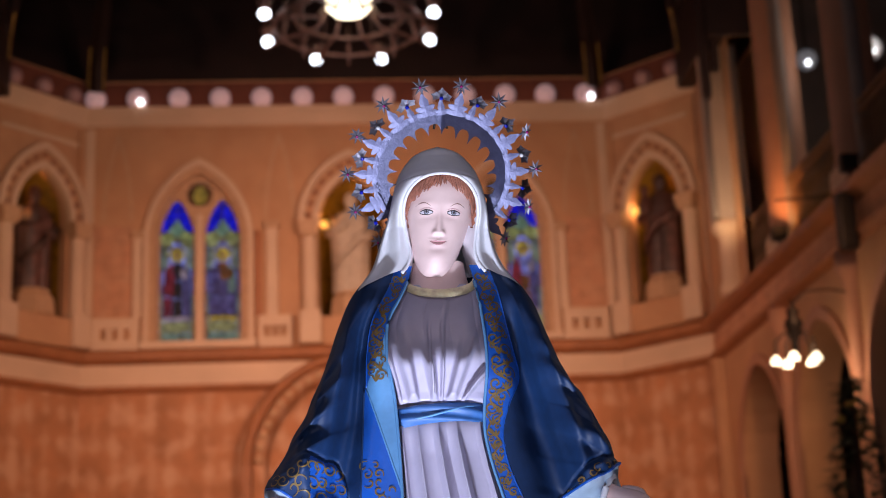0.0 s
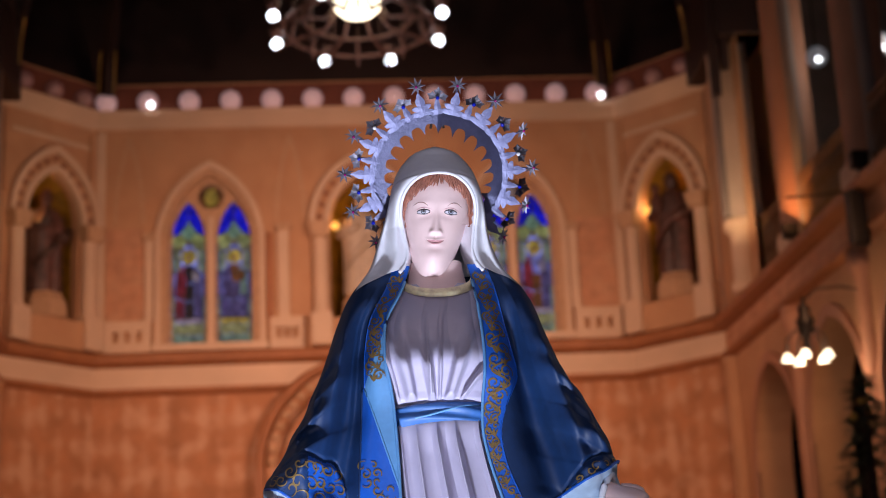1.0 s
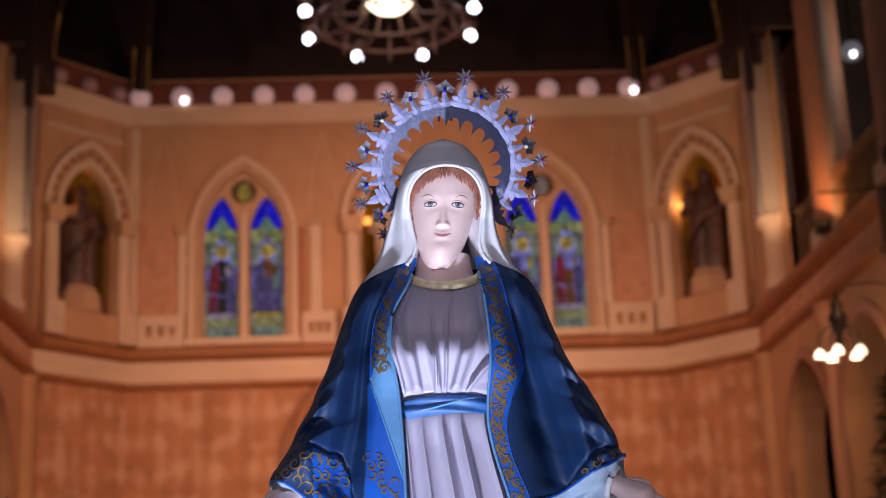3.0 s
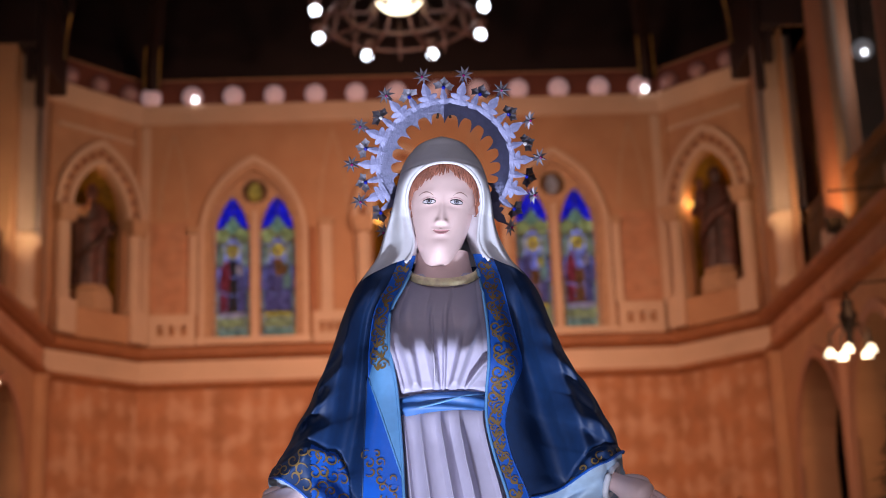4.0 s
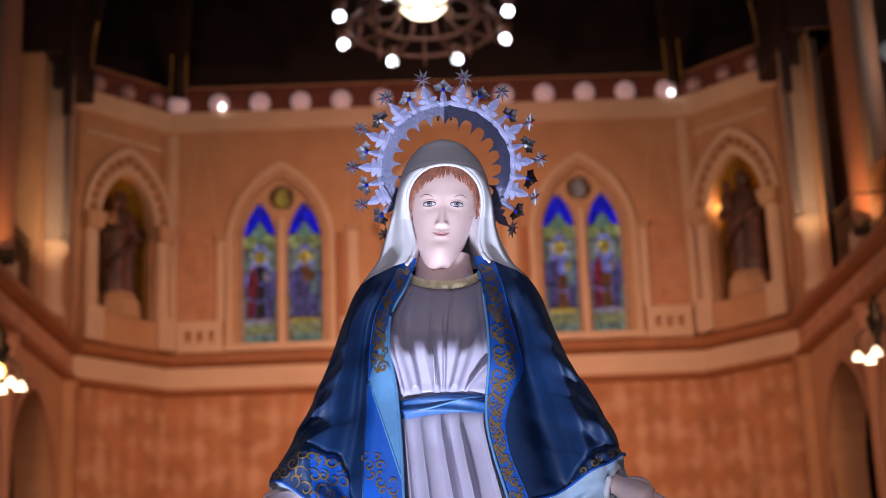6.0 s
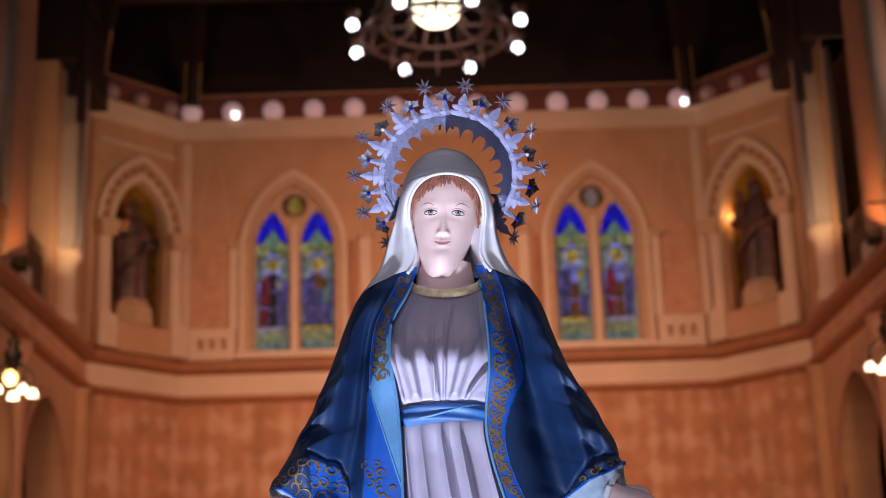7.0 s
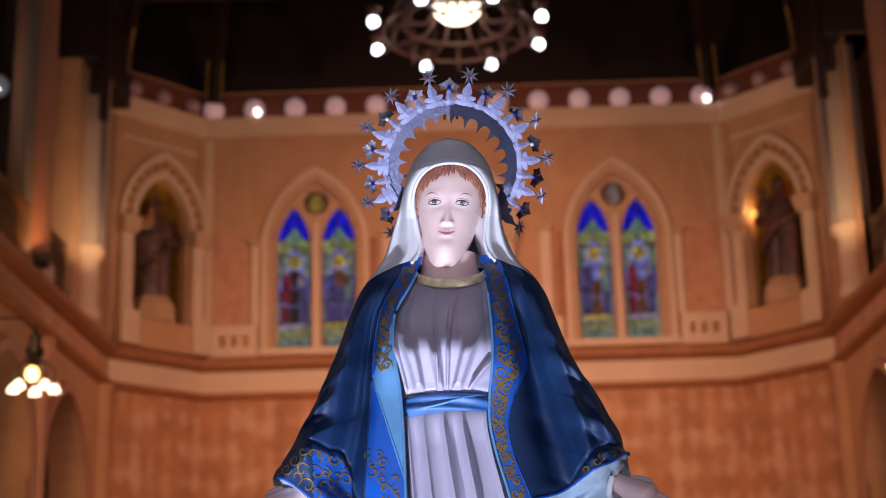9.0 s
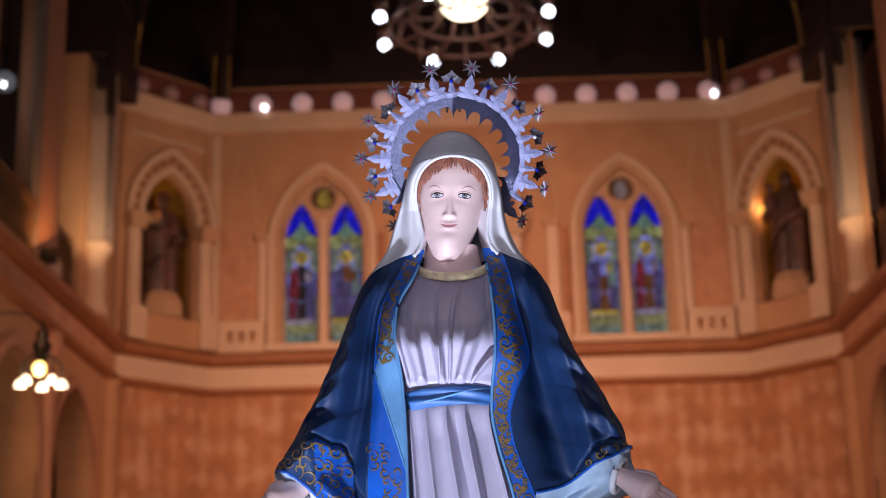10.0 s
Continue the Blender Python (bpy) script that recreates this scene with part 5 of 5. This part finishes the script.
def globe_lamp(m, bright=False, r=0.175, glass=None):
    lampy = empty("globe_lamp", m, "pearly glass globe lamp on the cornice" + (", its bulb lit" if bright else ""), "lamp", "cornice globes")
    bm = bmesh.new()
    bmesh.ops.create_uvsphere(bm, u_segments=20, v_segments=12, radius=r, matrix=Matrix.Translation((0, 0, r + 0.03)))
    part("globe", bm, [glass or GLOBE], lampy, "", True)
    part("collar", lathe(bmesh.new(), [(0.07, 0), (0.075, 0.03), (0.06, 0.05)], 14), [IRON], lampy)
    if bright:
        bm = bmesh.new()
        bmesh.ops.create_uvsphere(bm, u_segments=14, v_segments=8, radius=0.05, matrix=Matrix.Translation((0.07, r * 0.85, 0.1)))
        part("bulb", bm, [SPOTM], lampy, "lit white bulb", True)
    return lampy


for k in range(13):
    globe_lamp(F_MID @ Matrix.Translation((-4.13 + 0.676 * k, 0.06, 10.66)), k in (1, 12))
for f in (F_RIGHT, F_LEFT):
    for k in range(3):
        globe_lamp(f @ Matrix.Translation((0.3 + 0.58 * k, 0.06, 10.69)), False, 0.15, DIM_GLOBE)

# ---- the roof's ribs ----
for sg in (-1, 1):
    for x, y, tx in ((4.1, 23.85, 0.35), (5.35, 22.5, 0.75)):
        rib = empty("roof_rib", None, "dark timber roof rib with gilded edges rising from the cornice", "beam", "roof ribs", "structure")
        pts = [Vector((sg * (x - tx * 0.25 * q - 1.6 * q * q * tx), y - 0.5 * q - 1.8 * q * q, 10.95 + 2.6 * q)) for q in np.linspace(0, 1, 9)]
        part("timber", tube(bmesh.new(), pts, 0.13, 4), [DARKWOOD], rib)
        for o in (-0.12, 0.12):
            part("gilt_edge", tube(bmesh.new(), [p + Vector((o, -0.11, 0)) for p in pts[:3]], 0.014, 6), [GOLD], rib)
    bm = box(bmesh.new(), min(sg * 5.2, sg * 5.5), max(sg * 5.2, sg * 5.5), -6, 22.6, 11.6, 12.0, 0.02)
    thing("ceiling_beam", bm, [DARKWOOD], label="dark timber wall plate along the nave", category="beam", kind="structure")
    bm = box(bmesh.new(), min(sg * 5.25, sg * 6.0), max(sg * 5.25, sg * 6.0), 20.6, 22.7, 10.45, 12.4, 0.02)
    thing("ceiling_beam", bm, [DARKWOOD], label="dark timber bolster over the chancel pier", category="beam", kind="structure")
    # a dark hanging post at the chancel arch
    for px, pz, pw in ((5.2, 9.53, 0.065), (5.36, 9.95, 0.06)):
        bm = box(bmesh.new(), sg * px - pw, sg * px + pw, 20.7, 20.84, pz, 12.0, 0.02)
        thing("hanging_post", bm, [DARKWOOD], label="dark timber post hanging at the chancel", category="beam", kind="structure")
for y in (22.0, 18.9, 15.8, 12.7):
    bm = box(bmesh.new(), -5.5, 5.5, y - 0.14, y + 0.14, 12.0, 12.4, 0.03)
    thing("ceiling_beam", bm, [DARKWOOD], label="dark timber tie beam across the nave", category="beam", kind="structure")

# ---- the hanging chandelier ----
BULB = material("white_bulb", (0.9, 0.9, 0.9), 0.3, bump=0, emit=((0.82, 0.88, 1.0), 7.0))
SHADEM = material("warm_glass_shade", (0.9, 0.8, 0.6), 0.4, bump=0, emit=((1.0, 0.86, 0.62), 3.5))
BRONZE = material("bronze_arm", (0.13, 0.07, 0.055), 0.5, 0.5, vary=0.3, size=6)


def build_chandelier():
    ch = empty("chandelier", Matrix.Translation((-0.046, 18.714, 9.8)), "bronze ring chandelier with eight white globes and glowing bowl", "chandelier")
    R, a0 = 1.176, 0.39
    ring = [(math.cos(2 * math.pi * k / 48), math.sin(2 * math.pi * k / 48)) for k in range(48)]
    part("hoop", tube(bmesh.new(), [(0.98 * x, 0.98 * y, 0.02) for x, y in ring], 0.03, 8, True), [BRONZE], ch, "", True)
    part("hoop", tube(bmesh.new(), [(0.72 * x, 0.72 * y, 0.16) for x, y in ring], 0.03, 8, True), [BRONZE], ch, "", True)
    part("hub", lathe(bmesh.new(), [(0.1, 0.96), (0.12, 1.02), (0.05, 1.1), (0.03, 2.6)], 16), [BRONZE], ch, "", True)
    bm = lathe(bmesh.new(), [(0.05, 0.0), (0.22, 0.04), (0.3, 0.12), (0.315, 0.24), (0.27, 0.5), (0.2, 0.75), (0.16, 0.8)], 28, (0, 0, 0.17))
    part("bowl", bm, [SHADEM], ch, "glowing warm glass bowl", True)
    for k in range(8):
        a = a0 + k * math.pi / 4
        x, y = math.cos(a), math.sin(a)
        pts = [(0.31 * x, 0.31 * y, 0.3), (0.45 * x, 0.45 * y, 0.08), (0.7 * x, 0.7 * y, 0.05), (1.0 * x, 1.0 * y, -0.02), (R * x, R * y, -0.09), (R * x, R * y, -0.02)]
        arm_ob = part("arm", tube(bmesh.new(), pts, [0.025, 0.025, 0.025, 0.022, 0.02, 0.02], 8), [BRONZE], ch, "", True)
        bm = bmesh.new()
        bmesh.ops.create_uvsphere(bm, u_segments=18, v_segments=10, radius=0.074, matrix=Matrix.Translation((R * x, R * y, 0.0)))
        part("globe", bm, [BULB], arm_ob, "glowing white globe", True)
        part("cup", lathe(bmesh.new(), [(0.03, 0), (0.08, 0.05), (0.1, 0.14), (0.085, 0.15)], 14, (R * x, R * y, 0.06), False), [BRONZE], arm_ob, "", True)
        # uprights with scrolls between the two hoops
        b = a + math.pi / 8
        p = Vector((math.cos(b) * 0.86, math.sin(b) * 0.86, 0))
        part("upright", tube(bmesh.new(), [p + Vector((0, 0, -0.18)), p + Vector((0, 0, 0.05)), p + Vector((0, 0, 0.42))], [0.012, 0.03, 0.014], 8), [BRONZE], ch, "", True)
        q = Vector((math.cos(b), math.sin(b), 0))
        part("scrollwork", tube(bmesh.new(), [q * (0.86 + 0.11 * math.cos(s) * (1 - s / 9)) + Vector((0, 0, 0.12 + 0.13 * math.sin(s) * (1 - s / 9))) for s in np.linspace(0, 6.5, 18)], 0.014, 6), [BRONZE], ch, "", True)
        part("tie_rod", tube(bmesh.new(), [(0.95 * x, 0.95 * y, 0.04), (0.03 * x, 0.03 * y, 2.3)], 0.009, 6), [BRONZE], ch)
    part("chain", tube(bmesh.new(), [(0, 0, 2.5), (0, 0, 5.55)], 0.02, 6), [IRON], ch)
    return ch


build_chandelier()
lamp("chandelier_light", "POINT", Matrix.Translation((-0.046, 18.714, 9.45)), 12, (0.95, 0.92, 1.0), 0.4)

# ---- lantern clusters hung before the arcade ----
LANTERN = material("lantern_glass", (0.9, 0.85, 0.7), 0.4, bump=0, emit=((1.0, 0.8, 0.55), 3.2))
LANTERN_Y = material("amber_lantern_glass", (0.9, 0.75, 0.4), 0.4, bump=0, emit=((1.0, 0.72, 0.2), 4.5))


def build_lantern(m, amber):
    ln = empty("lantern", m, "dark iron lantern cluster with glowing bell-shaped shades", "lamp", "arcade lanterns")
    part("stem", lathe(bmesh.new(), [(0.02, 0.0), (0.07, 0.05), (0.05, 0.2), (0.1, 0.34), (0.15, 0.48), (0.17, 0.56), (0.09, 0.68), (0.12, 0.78), (0.04, 0.86), (0.02, 1.0)], 12, (0, 0, 0.0)), [IRON], ln, "", True)
    for k in range(5):
        a = 2 * math.pi * k / 5 + 0.5
        x, y = math.cos(a) * 0.36, math.sin(a) * 0.36
        arm_ob = part("arm", tube(bmesh.new(), [(0, 0, 0.32), (x * 0.5, y * 0.5, 0.4), (x * 0.95, y * 0.95, 0.24), (x, y, 0.0)], 0.022, 8), [IRON], ln, "", True)
        bm = lathe(bmesh.new(), [(0.025, 0.0), (0.06, -0.03), (0.088, -0.09), (0.1, -0.14), (0.02, -0.15)], 18, (x, y, 0.0))
        part("shade", bm, [LANTERN], arm_ob, "glowing bell-shaped shade", True)
    if amber:
        bm = bmesh.new()
        bmesh.ops.create_uvsphere(bm, u_segments=16, v_segments=10, radius=0.115, matrix=Matrix.Translation((0.0, -0.1, 0.14)) @ Matrix.Diagonal((1, 1, 1.1, 1)))
        part("centre_globe", bm, [LANTERN_Y], ln, "amber glowing globe", True)
    return ln


for sg in (-1, 1):
    x, y, z = (4.75, 16.35, 4.87) if sg > 0 else (-4.75, 16.25, 4.86)
    build_lantern(Matrix.Translation((x, y, z - 0.08)) @ Matrix.Scale(0.64, 4), sg < 0)
    bm = tube(bmesh.new(), [(sg * 5.6, y, z + 0.58), (sg * 5.5, y, z + 0.6), (sg * 5.2, y, z + 0.66), (sg * 4.9, y, z + 0.64), (sg * 4.75, y, z + 0.485)], 0.011, 8)
    thing("lantern_bracket", bm, [IRON], None, True, "curved dark iron wall bracket for a lantern", "bracket", "lantern brackets")
    lamp("lantern_and_fill_light", "POINT", Matrix.Translation((x, y, z - 0.35)), 32 if sg > 0 else 42, (1.0, 0.64, 0.4), 0.2)

# ---- gallery: columns, railing, fittings ----
PILASTER = material("dull_pilaster_stone", (0.4, 0.3, 0.24), 0.7, vary=0.15, size=2)
COLM = material("painted_column", (0.42, 0.2, 0.12), 0.6, vary=0.15, size=2)
for sg in (-1, 1):
    for k in range(6):
        y = 19.05 - 2.75 * k
        col = empty("gallery_column", Matrix.Translation((sg * 5.72, y, 6.66)), "tall painted gallery column with a moulded base", "column", "gallery columns")
        part("shaft", lathe(bmesh.new(), [(0.31, 0.3), (0.29, 0.36), (0.28, 5.0), (0.3, 5.05)], 24), [COLM], col, "", True)
        part("base", box(bmesh.new(), -0.3, 0.3, -0.3, 0.3, 0, 0.3, 0.03), [CREAM], col)
        part("capital", lathe(bmesh.new(), [(0.3, 5.05), (0.34, 5.12), (0.39, 5.3), (0.41, 5.34)], 24), [TERRA_LIGHT], col, "", True)
        part("side_shaft", lathe(bmesh.new(), [(0.09, 0.3), (0.085, 0.4), (0.085, 5.1), (0.09, 5.15)], 12, (-sg * 0.05, -0.3, 0)), [GREYWALL], col, "slender grey side shaft", True)
        # railing of the bay beyond the column
        rail = empty("gallery_railing", Matrix.Translation((sg * 5.62, y, 6.66)), "gilt metal gallery railing between columns", "railing", "gallery railings")
        y0, y1 = (0.35, 1.5) if k == 0 else (0.35, 2.4)
        for z in (0.08, 0.82, 0.92):
            part("rail", box(bmesh.new(), -0.025, 0.025, y0, y1, z - 0.02, z + 0.02), [RAILM], rail)
        n = int((y1 - y0) / 0.12)
        for i in range(n + 1):
            yy = y0 + (y1 - y0) * i / n
            part("baluster", lathe(bmesh.new(), [(0.012, 0.08), (0.022, 0.25), (0.012, 0.4), (0.022, 0.6), (0.012, 0.82)], 6, (0, yy, 0)), [RAILM], rail)
    # pilaster by the apse, on a corbel
    pil = empty("wall_pilaster", None, "flat brown pilaster with slender edge shafts on a corbel", "pilaster", "chancel pilasters", "structure")
    part("panel", box(bmesh.new(), sg * 5.47 - 0.2, sg * 5.47 + 0.2, 20.98, 21.5, 7.75, 10.45, 0.02), [PILASTER], pil, "flat brown plaster panel")
    for o in (-0.235, 0.235):
        part("shaft", lathe(bmesh.new(), [(0.06, 7.75), (0.045, 7.82), (0.04, 10.45)], 14, (sg * 5.47 + o, 20.98, 0)), [GREYWALL], pil, "slender grey edge shaft", True)
    bm = lathe(bmesh.new(), [(0.21, 6.66), (0.21, 6.8), (0.17, 6.86), (0.17, 7.5), (0.19, 7.55), (0.23, 7.6), (0.26, 7.64), (0.26, 7.7), (0.23, 7.75)], 28, (sg * 5.47, 21.2, 0))
    part("corbel", bm, [CREAM], pil, "", True)
    lamp("pilaster_uplight", "SPOT", look((sg * 4.95, 20.1, 7.3), (sg * 5.45, 21.0, 8.6)), 58, (1.0, 0.7, 0.42), 0.06, 110, 0.9)
    lamp("column_uplight", "SPOT", look((sg * 5.25, 18.3, 6.7), (sg * 5.7, 19.0, 8.4)), 110 if sg > 0 else 58, (1.0, 0.45, 0.16), 0.05, 90, 0.9)
    # floodlights on the ledge, and a cross-arm
    for y, z in ((18.7, 6.66), (13.0, 6.66), (15.9, 6.66)):
        fl = empty("floodlight", Matrix.Translation((sg * 5.42, y, z)), "small black floodlight standing on the gallery ledge", "floodlight", "ledge floodlights")
        part("foot", lathe(bmesh.new(), [(0.06, 0), (0.06, 0.02), (0.015, 0.03), (0.015, 0.1)], 12), [IRON], fl)
        head = part("housing", box(bmesh.new(), -0.1, 0.1, -0.07, 0.07, 0.1, 0.3, 0.02), [IRON], fl)
        part("lens", box(bmesh.new(), -0.085, 0.085, 0.071, 0.078, 0.115, 0.285), [material("floodlight_glass", (0.3, 0.35, 0.45), 0.15)], head, "bluish glass front")
    if sg > 0:
        arm_pts = [(sg * 5.45, 15.95, 6.52), (sg * 5.0, 15.95, 6.48), (sg * 4.55, 15.95, 6.46)]
        fx = empty("wall_loudspeaker", Matrix.Translation((0, 0, 0)), "black loudspeaker and thin iron arm fixed to the gallery", "loudspeaker", "gallery fittings")
        part("arm", tube(bmesh.new(), arm_pts, 0.014, 8), [IRON], fx)
        part("cabinet", box(bmesh.new(), sg * 5.32 - 0.1, sg * 5.32 + 0.1, 15.8, 16.0, 5.86, 6.5, 0.03), [IRON], fx)
    # hanging globes in the gallery
    for x, y, z, r in ((7.0, 21.5, 10.42, 0.165), (7.0, 18.9, 9.5, 0.17), (6.35, 22.2, 10.55, 0.16)):
        g = empty("gallery_globe", Matrix.Translation((sg * x, y, z)), "pale glass globe lamp hanging in the gallery", "lamp", "gallery globes")
        bm = bmesh.new()
        bmesh.ops.create_uvsphere(bm, u_segments=18, v_segments=12, radius=r)
        part("globe", bm, [material("grey_pearl_globe", (0.7, 0.7, 0.72), 0.2, bump=0, emit=((0.85, 0.87, 1.0), 0.08))], g, "", True)
        bm = bmesh.new()
        bmesh.ops.create_uvsphere(bm, u_segments=14, v_segments=8, radius=0.04, matrix=Matrix.Translation((-sg * 0.02, -r * 0.8, -0.1)))
        part("bulb", bm, [SPOTM], g, "lit white bulb", True)
        part("rod", tube(bmesh.new(), [(0, 0, r * 0.95), (0, 0, 15.5 - 3.3 * x / 9.3 - z)], 0.012, 6), [IRON], g)
    lamp("gallery_light", "POINT", Matrix.Translation((sg * 6.7, 18.2, 9.3)), 22 if sg > 0 else 6, (1.0, 0.88, 0.8), 0.2)
    lamp("railing_glow", "POINT", Matrix.Translation((sg * 6.15, 17.4, 7.1)), 6, (1.0, 0.55, 0.18), 0.1)
    # thin shafts on the pier between the arches below
    for k in range(6):
        y = 19.12 - 2.75 * k
        bm = lathe(bmesh.new(), [(0.16, 0), (0.16, 0.3), (0.11, 0.36), (0.11, 5.6), (0.17, 5.75), (0.17, 5.95)], 16, (sg * 5.48, y, 0))
        thing("pier_shaft", bm, [COLM], None, True, "slender engaged shaft on the arcade pier", "column", "arcade shafts")
    part_bm = lathe(bmesh.new(), [(0.2, 0), (0.2, 0.3), (0.15, 0.36), (0.15, 5.9), (0.2, 5.96)], 16, (sg * 5.5, 22.45, 0))
    thing("pier_shaft", part_bm, [PLASTER], None, True, "plastered corner shaft beside the apse", "column", "arcade shafts")
    # mouldings round the arches
    f = F_NAVE_R if sg > 0 else F_NAVE_L
    for y in bays[:4]:
        s = 22.7 - y if sg > 0 else y + 6
        thing("trim", arch_band(bmesh.new(), s, 1.15, 1.27, 0.0, 4.15, 5.5, 5.66, -0.02, 0.05), [COLM], f, label="painted moulding round an arcade arch", category="moulding", kind="structure")
    # broad wall band between the mouldings
    bm = sweep_section(bmesh.new(), 0, N1, [(0, 6.08), (0.03, 6.08), (0.03, 6.42), (0, 6.42)])
    thing("trim", bm, [ROSE], f, label="rosy band between the gallery mouldings", category="moulding", kind="structure")

# ---- the great arch behind the altar ----
arch_ob = empty("altar_arch", F_MID, "rounded terracotta arch standing over the altar wall", "arch", "", "structure")
for r0, r1, d0, d1, m in ((1.62, 1.75, 0.0, 0.2, TERRA), (1.42, 1.6, 0.0, 0.12, LOWER)):
    bm = bmesh.new()
    rows = [[], [], [], []]
    for k in range(41):
        a = math.pi * k / 40
        for i, (r, d) in enumerate(((r0, d0), (r0, d1), (r1, d1), (r1, d0))):
            rows[i].append(bm.verts.new((-r * math.cos(a), d + 0.12, 4.75 + r * math.sin(a))))
    for i in range(4):
        for k in range(40):
            bm.faces.new((rows[i][k], rows[i][k + 1], rows[(i + 1) % 4][k + 1], rows[(i + 1) % 4][k]))
    part("archivolt", bm, [m], arch_ob, "", True)
    for sg in (-1, 1):
        x0, x1 = sorted((sg * r0, sg * r1))
        part("jamb", box(bmesh.new(), x0, x1, d0, d1 + 0.12, 0, 4.75), [m], arch_ob)
for k in range(25):
    a = math.pi * (k + 0.5) / 25
    bm = bmesh.new()
    bmesh.ops.create_icosphere(bm, subdivisions=1, radius=0.085, matrix=Matrix.Translation((-1.51 * math.cos(a), 0.24, 4.75 + 1.51 * math.sin(a))))
    part("carved_knob", bm, [TERRA_LIGHT], arch_ob)

# ---- in the dim aisles ----
for sg, ys in ((1, (20.5,)), (-1, (20.2,))):
    for y in ys:
        bm = lathe(bmesh.new(), [(0.4, 0), (0.42, 0.1), (0.33, 0.2), (0.3, 3.2), (0.42, 3.3), (0.42, 3.4)], 8)
        thing("stone_plinth", bm, [CREAM], Matrix.Translation((sg * 6.6, y + 2.0, 0)), label="tall pale stone base in the side aisle", category="plinth", group="aisle statue bases")
        figure("aisle_statue", Matrix.Translation((sg * 6.6, y + 2.0, 3.4)), ROBE_DARK, ROBE_DARK, 1.7, "dark robed carved figure in the side aisle")
FIR = material("fir_needles", (0.035, 0.04, 0.015), 0.7, vary=0.5, size=8)


def build_fir(m):
    """A trimmed festival fir: trunk, tiers of drooping boughs, gold baubles."""
    rnd = random.Random(11)
    tree = empty("fir_tree", m, "dark green decorated fir tree beside the arcade", "tree")
    part("trunk", lathe(bmesh.new(), [(0.09, 0), (0.07, 1.5), (0.02, 4.6)], 10), [DARKWOOD], tree, "", True)
    bm = bmesh.new()
    for k in range(1500):
        q = rnd.random() ** 1.4
        z = 0.5 + 4.3 * q
        r = (1.05 * (1 - q) + 0.05) * (0.35 + 0.65 * rnd.random() ** 0.5)
        a = rnd.uniform(0, 2 * math.pi)
        c = Vector((r * math.cos(a), r * math.sin(a), z - 0.25 * r))
        d = Vector((math.cos(a + rnd.uniform(-0.7, 0.7)), math.sin(a + rnd.uniform(-0.7, 0.7)), rnd.uniform(-0.6, 0.2))).normalized() * rnd.uniform(0.1, 0.2)
        s = d.cross(Vector((0, 0, 1))).normalized() * 0.035
        up = Vector((0, 0, 0.02))
        vs = [bm.verts.new(p) for p in (c - s, c + d, c + s, c + up)]
        bm.faces.new((vs[0], vs[1], vs[3]))
        bm.faces.new((vs[1], vs[2], vs[3]))
        bm.faces.new((vs[0], vs[3], vs[2]))
    part("crown", bm, [FIR], tree)
    for k in range(16):
        q = rnd.random()
        a = rnd.uniform(0, 6.28)
        r = 0.95 * (1 - q) + 0.08
        bm = bmesh.new()
        bmesh.ops.create_icosphere(bm, subdivisions=2, radius=0.05, matrix=Matrix.Translation((r * math.cos(a), r * math.sin(a), 0.6 + 4.1 * q)))
        part("bauble", bm, [GOLD], tree, "gold bauble", True)
    return tree


build_fir(Matrix.Translation((4.45, 13.9, 0)) @ Matrix.Scale(0.85, 4))
